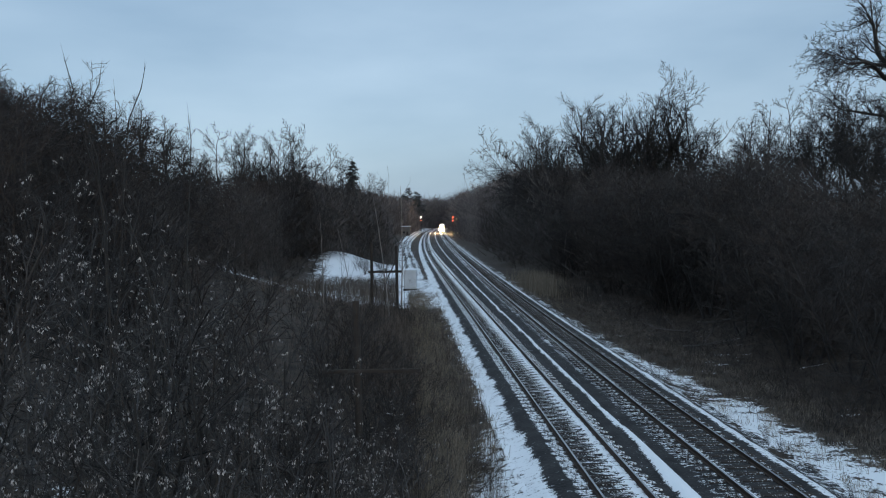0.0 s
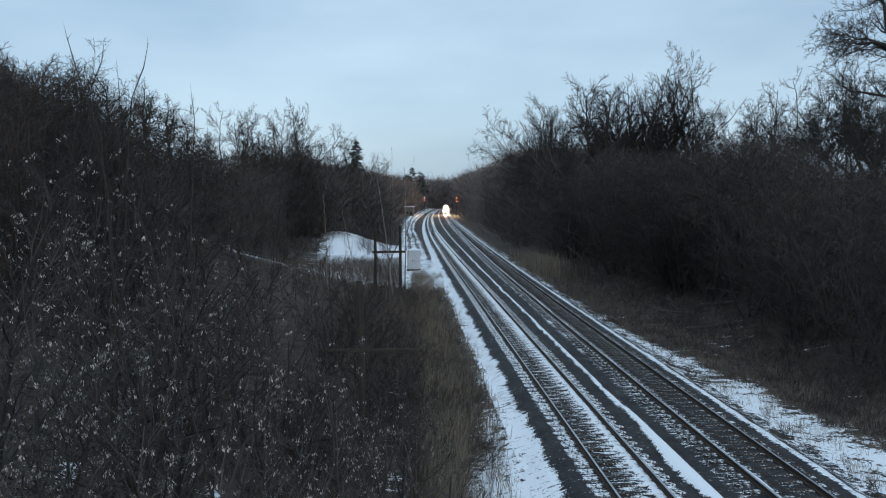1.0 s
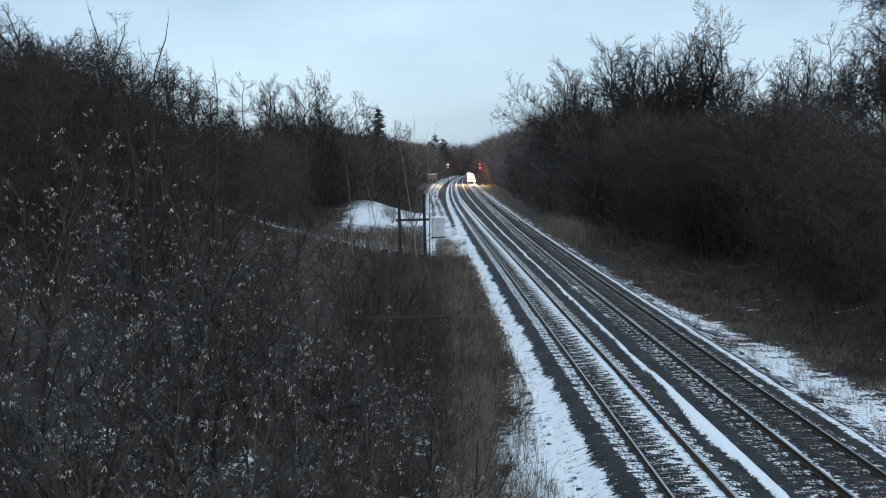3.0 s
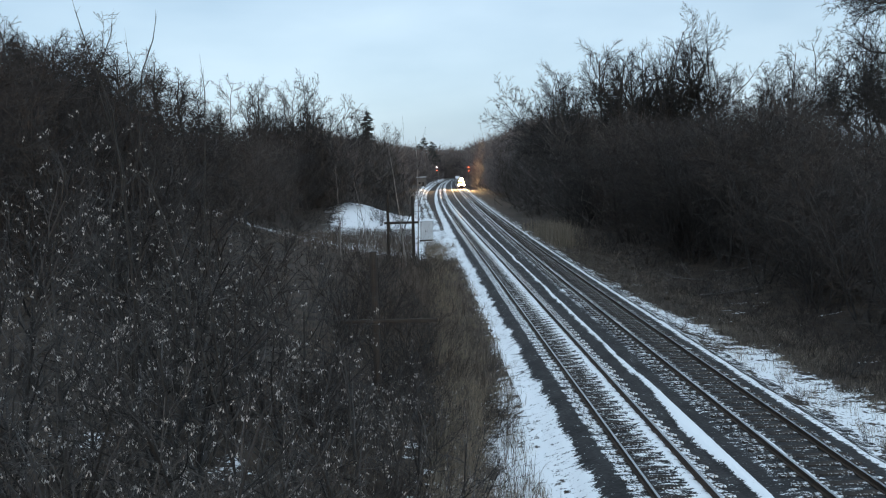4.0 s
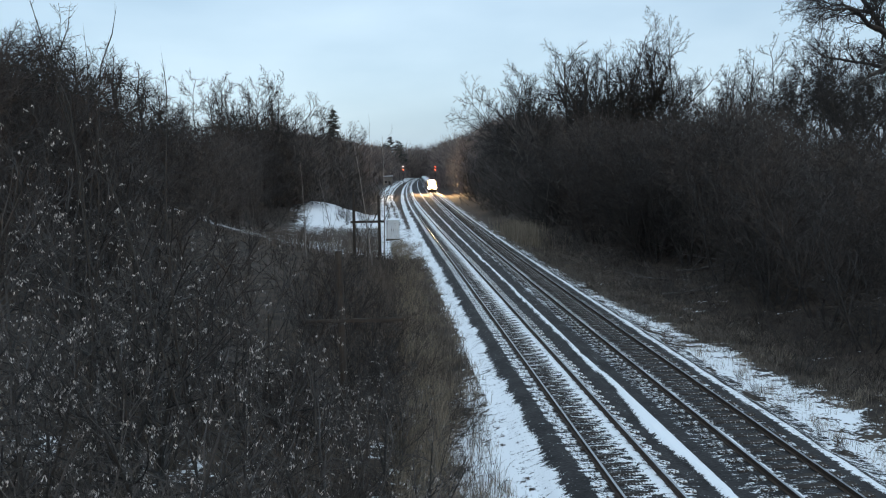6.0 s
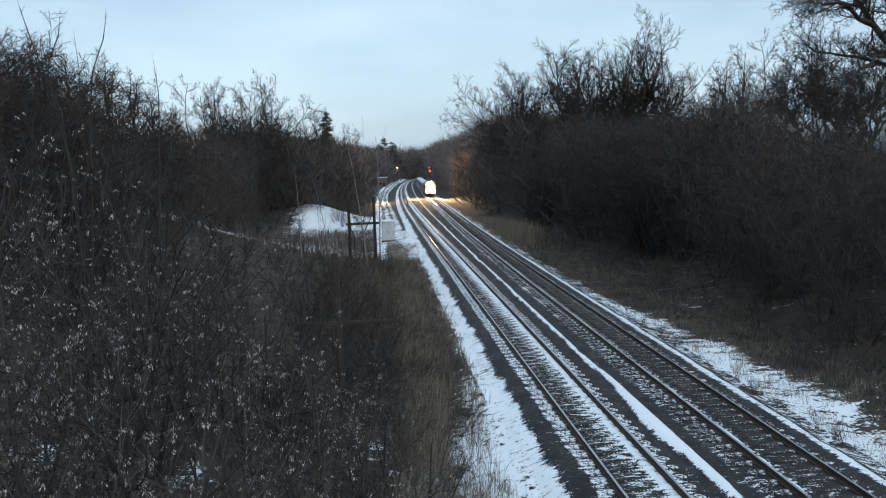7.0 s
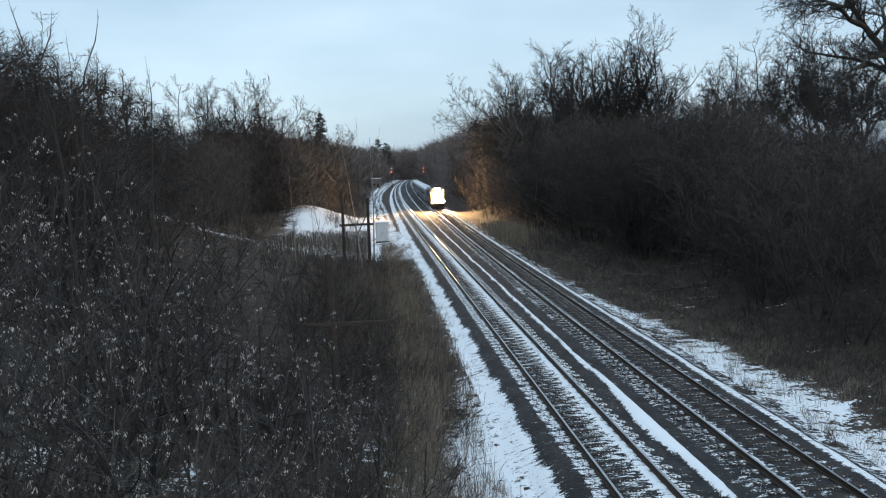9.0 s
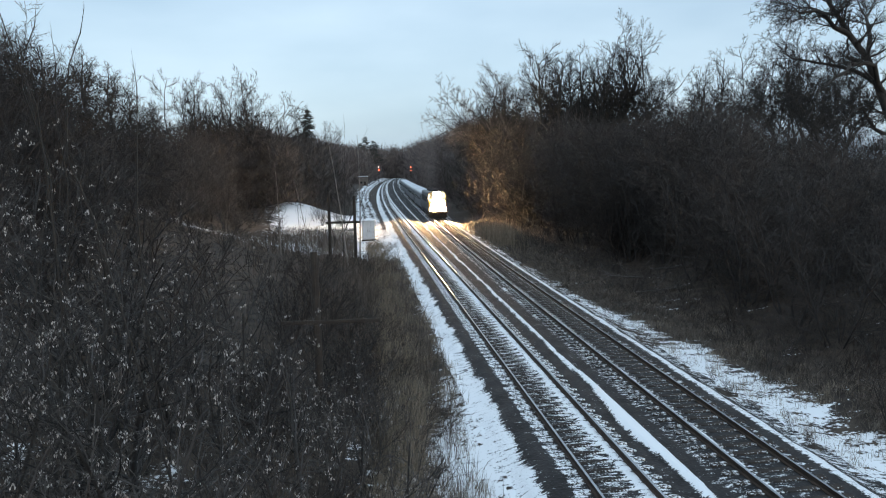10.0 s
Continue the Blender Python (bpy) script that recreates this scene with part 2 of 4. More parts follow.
def build_ground():
    ys = steps((-60, 0, 6), (0, 60, 1.0), (60, 140, 2.0), (140, 300, 5), (300, 700, 20), (700, 4600, 390))
    off = steps((0, 10, 0.4), (10, 40, 2), (40, 120, 8), (120, 400, 40), (400, 3000, 520))
    verts, snow = [], []
    for y in ys:
        xl, xr = left_x(y), right_x(y)
        xs = [xl - o for o in reversed(off)] + [xl + (xr - xl) * k / 4 for k in (1, 2, 3)] + [xr + o for o in off]
        for x in xs:
            z = ground_z(x, y)
            verts.append((x, y, z))
            dl, dr = xl - x, x - xr
            if dl > 0:
                s = 0.60 - 0.07 * ease(26, 40, y) * (1 - ease(60, 72, y)) - 0.42 * ease(2.5 + 1.4 * (1 - ease(18, 32, y)), 4.1 + 1.8 * (1 - ease(18, 32, y)), dl) * (1 - ease(60, 72, y)) - 0.26 * ease(16, 24, dl) * ease(70, 90, y)
                s += 0.30 * ease(0.12, 0.3, gap(x, y))
                s += 0.22 * math.exp(-((y - 118) / 14) ** 2 - ((dl - 17) / 5.5) ** 2)
                s -= 0.12 * ease(19, 24, dl) * ease(70, 90, y) + 0.13 * ease(0.19, 0.23, -x / max(y, 1)) * ease(50, 64, y) * (1 - ease(100, 120, y))
                # a snowy service road with two wheel ruts, and a strip of dead grass between it and the line
                road = 5.2 + 2.4 * ease(120, 260, y)
                s -= 0.34 * band(dl, 2.7, road - 1.7, 0.25) * ease(92, 106, y)
                s -= 0.24 * (math.exp(-((dl - road + 0.7) / 0.26) ** 2) + math.exp(-((dl - road - 0.75) / 0.26) ** 2)) * ease(98, 116, y)
                s -= 0.34 * ease(road + 1.8, road + 3.0, dl) * ease(128, 140, y)
            else:
                edge = 4.6 - 2.3 * ease(27, 48, y)
                s = 0.59 - 0.34 * ease(edge, edge + 2.6, dr) - 0.06 * ease(40, 70, y) + 0.18 * noise.noise((x * 0.9, y * 0.6, 8)) - 0.16 * band(dr, 2.5, 3.1, 0.3)
            snow.append(s + 0.14 * noise.noise((x * 0.35, y * 0.25, 4)) + 0.09 * noise.noise((x * 1.3, y * 0.9, 14)))
    ob = link("ground", verts, grid_faces(len(ys), len(xs)), GROUND, smooth=True)
    snow_attribute(ob, snow)
    tagged(ob, "snow-dusted leaf litter and dead grass on railway cutting slopes", "ground", kind="structure")


def band(v, a, b, soft):
    """One between a and b, easing off on both sides."""
    return ease(a - soft, a + soft, v) * (1 - ease(b - soft, b + soft, v))


def bed_snow(u, w, y):
    """How much snow lies u metres right of the left track's centre, w of the right one's."""
    r = noise.noise((y * 0.45, 3, 0))
    q = noise.noise((y * 1.7, 9, 0))
    s = 0.27
    if u < -w:
        s += 0.21 * band(u, -1.30 + 0.1 * q, -0.80, 0.07) + 0.14 * band(u, -0.72, -0.45, 0.06) + 0.18 * band(u, -0.45, 0.36, 0.10)
        s += 0.36 * band(u, 0.40 + 0.08 * q, 0.71, 0.06) + 0.28 * band(u, 0.80, 1.18 + 0.2 * r, 0.09)
    else:
        s += 0.38 * band(w, -0.71, -0.46 + 0.08 * q, 0.05) + 0.06 * band(w, -0.40, 0.70, 0.10)
        s += (0.17 + 0.16 * noise.noise((w * 1.4, y * 0.8, 2))) * band(w, -1.55, -0.90, 0.14)
        s += 0.20 * band(w, 0.92, 1.28, 0.07) + 0.36 * band(w, 1.62 + 0.12 * r, 2.1, 0.09)
    mid = (u + w) / 2 + 0.10 + 0.16 * noise.noise((y * 0.22, 0, 5)) + 0.07 * q
    half = 0.10 + 0.07 * r + 0.05 * q + 0.18 * math.exp(-((y - 20.5) / 3.5) ** 2)
    s += 0.50 * band(mid, -half, half, 0.07)
    ragged = 0.35 * r + 0.25 * q
    s += 0.36 * ease(1.80 + ragged, 2.15 + ragged, -u) + 0.20 * ease(2.1, 2.5, w)
    s += 0.05 * ease(45, 120, y)
    s += 0.14 * ease(60, 140, y) * (math.exp(-((abs(u) - 1.05) / 0.25) ** 2) + math.exp(-((abs(w) - 1.05) / 0.25) ** 2))
    return s + 0.07 * noise.noise((u * 0.8, y * 0.3, 7)) + 0.07 * noise.noise((u * 2.2, y * 1.3, 5))


def build_bed():
    ys = steps((-30, 70, 0.5), (70, 200, 1.5), (200, 800, 10))
    verts, snow = [], []
    cols = 84
    for y in ys:
        xl, xr = left_x(y), right_x(y)
        a, b = xl - 2.9, xr + 3.1
        for j in range(cols):
            x = a + (b - a) * j / (cols - 1)
            u, w = x - xl, x - xr
            edge = max(ease(1.5, 2.9, -u), ease(1.5, 3.1, w))
            z = -0.212 - 0.44 * edge - 0.05 * ease(0.9, 1.6, u) * ease(0.9, 1.6, -w)
            s = bed_snow(u, w, y)
            z += 0.05 * ease(0.5, 0.75, s) + 0.05 * ease(0.60, 0.74, s) + 0.015 * noise.noise((x * 3, y * 3, 1)) + 0.16 * edge * noise.noise((x * 0.9, y * 0.9, 6))
            verts.append((x, y, z))
            snow.append(s)
    ob = link("ballast_bed", verts, grid_faces(len(ys), cols), BALLAST, smooth=True)
    snow_attribute(ob, snow)
    tagged(ob, "dark crushed-stone ballast with streaks of lying snow", "ballast", kind="structure")


def sweep(fn, offset, profile, ys):
    """Profile (across, up) carried along a track."""
    verts, n = [], len(profile)
    for y in ys:
        h = math.atan((fn(y + 1) - fn(y - 1)) / 2)
        for a, z in profile:
            verts.append((fn(y) + (offset + a) * math.cos(h), y - (offset + a) * math.sin(h), z))
    faces = [(i * n + j, i * n + (j + 1) % n, (i + 1) * n + (j + 1) % n, (i + 1) * n + j) for i in range(len(ys) - 1) for j in range(n)]
    return verts, faces


def build_track(fn, tag, seed, drift):
    """drift(x) says how much snow lies on a sleeper, x metres from its middle."""
    root = tagged(new("railway_track"), tag, "railway track", kind="structure")
    ys = steps((-30, 200, 4), (200, 790, 10))
    web = [(-0.075, -0.18), (0.075, -0.18), (0.07, -0.165), (0.012, -0.145), (0.012, -0.045), (0.036, -0.035), (0.036, -0.004), (-0.036, -0.004), (-0.036, -0.035), (-0.012, -0.045), (-0.012, -0.145), (-0.07, -0.165)]
    head = [(-0.034, -0.004), (0.034, -0.004), (0.030, 0.0), (-0.030, 0.0)]
    for side in (-0.753, 0.753):
        v, f = sweep(fn, side, web, ys)
        rail = link("rail", v, f, RAIL_SIDE, root)
        v, f = sweep(fn, side, head, ys)
        link("rail_head", v, f, RAIL_TOP, rail, "worn bright steel running surface")
    rnd = random.Random(seed)
    # one timber, then the rest on the same mesh
    bm = bmesh.new()
    bmesh.ops.create_cube(bm, size=1)
    bmesh.ops.scale(bm, vec=(2.6, 0.23, 0.18), verts=bm.verts)
    bmesh.ops.bevel(bm, geom=bm.edges[:], offset=0.012, segments=1, affect="EDGES")
    for k in range(1, 9):
        bmesh.ops.bisect_plane(bm, geom=bm.verts[:] + bm.edges[:] + bm.faces[:], plane_co=(-1.3 + 2.6 * k / 9, 0, 0), plane_no=(1, 0, 0))
    me = bpy.data.meshes.new("sleeper")
    bm.to_mesh(me)
    bm.free()
    me.materials.append(SLEEPER)
    a = me.attributes.new("snow", "FLOAT", "POINT")
    a.data.foreach_set("value", [drift(v.co.x) if v.co.z > 0 else 0.2 for v in me.vertices])
    rest_v, rest_f = [], []
    y, count = 8.0, 0
    while y < 420:
        p = pose(fn(y) + rnd.uniform(-0.05, 0.05), y, -0.27 + rnd.uniform(-0.008, 0.008), 0, rnd.uniform(-0.4, 0.4), heading(fn, y) + rnd.uniform(-1.2, 1.2))
        if count < 290:
            ob = new("sleeper", me)
            ob.parent = root
            ob.matrix_basis = p
        else:
            k = len(rest_v)
            rest_v += [p @ v.co for v in me.vertices]
            rest_f += [tuple(i + k for i in q.vertices) for q in me.polygons]
        count += 1
        y += 0.56 + rnd.uniform(-0.02, 0.02)
    if rest_v:
        ob = link("far_sleepers", rest_v, rest_f, SLEEPER, root)
        snow_attribute(ob, [0.42] * len(rest_v))
        tagged(ob, kind="stuff")


# ---- growing things ----


def tube(sink, pts, r0, r1, sides, point=False):
    """A tapering limb along pts; point ends it in a tip."""
    V, F = sink
    base, n = len(V), len(pts)
    for i, p in enumerate(pts):
        d = (pts[min(i + 1, n - 1)] - pts[max(i - 1, 0)]).normalized()
        s = d.cross(Vector((0.31, 0.17, 0.93)) if abs(d.z) < 0.9 else Vector((1, 0.2, 0))).normalized()
        t = d.cross(s)
        r = r0 + (r1 - r0) * i / (n - 1)
        if point and i == n - 1:
            V.append(p)
            F += [(len(V) - 1 - sides + k, len(V) - 1 - sides + (k + 1) % sides, len(V) - 1) for k in range(sides)]
            break
        for k in range(sides):
            a = 2 * math.pi * k / sides
            V.append(p + s * (r * math.cos(a)) + t * (r * math.sin(a)))
    for i in range(n - 2 if point else n - 1):
        for k in range(sides):
            k2 = (k + 1) % sides
            F.append((base + i * sides + k, base + i * sides + k2, base + (i + 1) * sides + k2, base + (i + 1) * sides + k))


def grow(rnd, sinks, p, d, length, r, lev, o):
    """A limb and, from it, the next order of limbs."""
    seg = o["seg"][lev]
    pts = [p]
    dirs = [d]
    for i in range(seg):
        w = o["wob"][lev]
        d = (d + Vector((rnd.gauss(0, w), rnd.gauss(0, w), rnd.gauss(0, w) + o["lift"][lev]))).normalized()
        p = p + d * (length / seg)
        pts.append(p)
        dirs.append(d)
    tube(sinks[0] if lev < o["cut"] else sinks[1], pts, r, max(r * o["taper"], o["tip"]), o["sides"][lev], lev == o["last"])
    if sinks[2] is not None and lev == o["last"] and rnd.random() < o.get("seeds", 0):
        sinks[2].append((pts[-1], d))
    if lev == o["last"]:
        return
    if o.get("fork") and lev < 2:
        for k in range(2):
            e = (d + Vector((rnd.gauss(0, 0.3), rnd.gauss(0, 0.3), 0.1))).normalized()
            grow(rnd, sinks, pts[-1], e, length * o["ratio"][lev] * 0.55, max(r * o["taper"], o["tip"]), lev + 1, o)
    lo = o["bare"][lev]
    count = o["kids"][lev]
    for k in range(count):
        t = lo + (1 - lo) * (k + rnd.random()) / count
        i = min(int(t * seg), seg - 1)
        q = pts[i].lerp(pts[i + 1], t * seg - i)
        e = dirs[i + 1]
        side = e.cross(Vector((rnd.gauss(0, 1), rnd.gauss(0, 1), rnd.gauss(0, 1)))).normalized()
        ang = radians(rnd.gauss(o["angle"][lev], 10))
        c = (e * math.cos(ang) + side * math.sin(ang)).normalized()
        grow(rnd, sinks, q, c, length * o["ratio"][lev] * (1 - o["fall"][lev] * t) * rnd.uniform(0.75, 1.2), max(r * (1 - (1 - o["taper"]) * t) * o["thin"], o["tip"]), lev + 1, o)


def seed_keys(rnd, spots, size):
    """Hanging bunches of winged seeds."""
    V, F = [], []
    for p, d in spots:
        for k in range(rnd.randint(3, 7)):
            a = rnd.uniform(0, 6.28)
            q = p + Vector((rnd.gauss(0, 0.03), rnd.gauss(0, 0.03), -rnd.uniform(0.0, 0.08)))
            w = Vector((math.cos(a), math.sin(a), 0)) * size * 0.25
            h = Vector((rnd.gauss(0, 0.3), rnd.gauss(0, 0.3), -1)).normalized() * size * rnd.uniform(0.7, 1.2)
            th = w.cross(h).normalized() * 0.002
            i = len(V)
            V += [q + th, q + h * 0.5 + w + th, q + h + th, q + h * 0.55 - w * 0.6 + th, q + h * 0.5 - th]
            F += [(i, i + 1, i + 2, i + 3), (i, i + 4, i + 1), (i + 1, i + 4, i + 2), (i + 2, i + 4, i + 3), (i + 3, i + 4, i)]
    return V, F


def make_tree(name, seed, o, height, radius, bark, twig, label, category, stems=1, lean=0.0, group=""):
    """One bare tree or shrub: woody limbs, a crown of fine twigs and, on some, dry seeds."""
    rnd = random.Random(seed)
    fine, spots, woods = ([], []), [], []
    for s in range(stems):
        wood = ([], [])
        a = rnd.uniform(0, 6.28)
        tilt = lean * rnd.uniform(0.5, 1.3) if stems > 1 else lean
        d = Vector((math.cos(a) * tilt, math.sin(a) * tilt, 1)).normalized()
        foot = Vector((math.cos(a), math.sin(a), 0)) * (0.12 * (stems > 1) * rnd.uniform(0.5, 2.0) * stems ** 0.5) - Vector((0, 0, 0.25))
        grow(rnd, (wood, fine, spots), foot, d, height * (0.62 if o.get("fork") else 0.95 / max(1.0, o["ratio"][0] + 0.6)) * rnd.uniform(0.8, 1.05), radius * rnd.uniform(0.75, 1.1), 0, o)
        woods.append(wood)
    root = tagged(new(name), label, category, group)
    for wood in woods:
        link("trunk" if stems == 1 else "stem", *wood, bark, root, smooth=True)
    link("crown", *fine, twig, root)
    if o.get("seeds"):
        tagged(link("seed_keys", *seed_keys(rnd, spots, o.get("seed_size", 0.06)), SEED, root, "pale dry winged seed bunches"), kind="stuff")
    return root


def spec(**k):
    base = dict(seg=(7, 5, 4, 3, 2), wob=(0.05, 0.10, 0.13, 0.16, 0.18), lift=(0.02, 0.06, 0.06, 0.04, 0.03), taper=0.35, thin=0.62, tip=0.006,
                cut=3, sides=(7, 5, 4, 3, 3), bare=(0.3, 0.2, 0.15, 0.1), kids=(8, 5, 5, 4), angle=(48, 45, 45, 42), ratio=(0.55, 0.55, 0.55, 0.6), fall=(0.45, 0.4, 0.4, 0.3), last=4)
    base.update(k)
    return base


FINE = dict(seg=(7, 5, 3, 2, 1), sides=(6, 5, 3, 3, 3))
TALL = spec(seg=(4, 7, 4, 3, 1), sides=(7, 6, 4, 3, 3), kids=(6, 11, 8, 8), ratio=(2.2, 0.44, 0.48, 0.5), bare=(0.6, 0.22, 0.15, 0.1), angle=(30, 46, 46, 42), fall=(0.1, 0.55, 0.4, 0.3), lift=(0.02, 0.03, 0.06, 0.04, 0.02), wob=(0.06, 0.11, 0.16, 0.19, 0.2), taper=0.3, thin=0.74, tip=0.011)
SLIM = spec(seg=(8, 5, 3, 2, 1), sides=(6, 5, 3, 3, 3), kids=(20, 7, 5, 6), ratio=(0.30, 0.42, 0.5, 0.55), bare=(0.3, 0.2, 0.1, 0.1), angle=(32, 36, 38, 38), fall=(0.55, 0.4, 0.4, 0.3), lift=(0.0, 0.10, 0.08, 0.04, 0.02), taper=0.14, thin=0.5, tip=0.009)
WILLOW = spec(seg=(3, 7, 4, 3, 1), sides=(7, 6, 4, 3, 3), kids=(8, 12, 8, 8), ratio=(3.0, 0.34, 0.5, 0.55), bare=(0.45, 0.32, 0.15, 0.1), angle=(30, 44, 42, 42), fall=(0.1, 0.4, 0.4, 0.3), lift=(0.02, 0.035, 0.07, 0.04, 0.0), wob=(0.06, 0.11, 0.16, 0.19, 0.2), taper=0.3, thin=0.72, tip=0.011)
OAK = spec(**FINE, fork=True, kids=(10, 8, 7, 7), ratio=(0.75, 0.6, 0.52, 0.5), bare=(0.3, 0.2, 0.15, 0.1), angle=(62, 50, 48, 45), wob=(0.07, 0.16, 0.2, 0.22, 0.25), lift=(0.02, 0.02, 0.03, 0.02, 0.0), tip=0.006)
THICKET = spec(kids=(13, 7, 5), ratio=(0.36, 0.5, 0.55), bare=(0.06, 0.1, 0.1), angle=(50, 48, 46), lift=(0.03, 0.05, 0.03, 0.01), wob=(0.12, 0.16, 0.2, 0.2, 0.2), last=3, cut=1, tip=0.010, sides=(4, 3, 3, 3), seg=(6, 3, 2, 1), taper=0.15, thin=0.45)
SHRUB = spec(kids=(6, 5, 3), ratio=(0.5, 0.5, 0.5), bare=(0.1, 0.1, 0.1), angle=(36, 38, 40), lift=(0.01, 0.08, 0.04, 0.02), last=3, cut=1, tip=0.008, sides=(5, 3, 3, 3), seg=(4, 2, 1, 1))
MAPLE = spec(kids=(8, 6, 5, 4), ratio=(0.5, 0.5, 0.5, 0.5), bare=(0.2, 0.15, 0.15, 0.1), angle=(45, 45, 42, 40), lift=(0.0, 0.08, 0.06, 0.03, 0.0), wob=(0.09, 0.13, 0.15, 0.17, 0.18), last=4, cut=1, tip=0.0035, sides=(6, 4, 3, 3, 3), seg=(7, 6, 3, 2, 1), seeds=0.045, seed_size=0.068)

CROOKED = spec(kids=(7, 5, 4), ratio=(0.45, 0.5, 0.5), bare=(0.25, 0.2, 0.15), angle=(48, 46, 42), lift=(0.05, 0.08, 0.03, -0.02), wob=(0.16, 0.2, 0.2, 0.2), last=3, cut=1, tip=0.005, sides=(6, 4, 3, 3), seg=(9, 7, 4, 2), taper=0.3, thin=0.62, seeds=0.22, seed_size=0.07)

SKYLINE = [(-0.66, 0.238), (-0.61, 0.206), (-0.55, 0.150), (-0.49, 0.115), (-0.41, 0.082), (-0.35, 0.090), (-0.30, 0.098), (-0.24, 0.083), (-0.19, 0.058), (-0.11, 0.040), (-0.06, 0.034), (0.0, 0.034),
           (0.055, 0.052), (0.10, 0.074), (0.14, 0.080), (0.18, 0.076), (0.27, 0.072), (0.35, 0.072), (0.43, 0.100), (0.48, 0.104), (0.52, 0.092), (0.60, 0.066), (0.66, 0.060)]


def wood_top(x, y):
    """Height to which the dense growth reaches at a place; a rising and falling line round the cutting."""
    a = max(-0.659, min(0.659, x / y))
    i = max(k for k in range(len(SKYLINE) - 1) if SKYLINE[k][0] <= a)
    (a0, e0), (a1, e1) = SKYLINE[i], SKYLINE[i + 1]
    return EYE[2] + y * (e0 + (e1 - e0) * (a - a0) / (a1 - a0))


def brush_top(x, y):
    """Height of the brush on the left-hand bank, lower towards the line."""
    a = x / y
    return EYE[2] - y * (0.118 if a > -0.20 else 0.118 - 0.085 * ease(-0.20, -0.28, a) if a > -0.28 else 0.033)


def gap(x, y):
    """Above about 0.1 in clearings between the weeds, where snow shows."""
    bare = 0.4 * math.exp(-((x + 11.5) / 2.4) ** 2 - ((y - 19) / 2.4) ** 2) + 0.6 * math.exp(-((x + 1.4) / 1.5) ** 2 - ((y - 17.6) / 2.0) ** 2)
    return bare + noise.noise((x * 0.28, y * 0.28, 11.3)) * ease(5.5, 7.5, left_x(y) - x) * (1 - ease(20, 25, y))


def height_of(ob):
    return max(v.co.z for c in ob.children for v in c.data.vertices)


def scatter(protos, count, seed, zone, size, tilt=3, top=None):
    """Copies of the prototypes over zone(rnd), which gives x and y; z from the ground, height from top(x, y) or size."""
    rnd = random.Random(seed)
    tall = [height_of(p) for p in protos]
    for i in range(count):
        x, y = zone(rnd)
        z = ground_z(x, y)
        k = rnd.uniform(*size)
        if top:
            k = min(1.95, max(0.22, k * (top(x, y) - z) / tall[i % len(protos)]))
        ob = copy_thing(protos[i % len(protos)], Matrix())
        w = max(k, 0.55)
        ob.scale = (w * rnd.uniform(0.9, 1.15), w * rnd.uniform(0.9, 1.15), k)
        ob.rotation_euler = Euler((radians(rnd.gauss(0, tilt)), radians(rnd.gauss(0, tilt)), rnd.uniform(0, 6.28)))
        ob.location = (x, y, z - 0.05)


def place(ob, x, y, turn, k=1.0):
    ob.location, ob.rotation_euler, ob.scale = (x, y, ground_z(x, y) - 0.05), Euler((0, 0, radians(turn))), (k, k, k)
    return ob


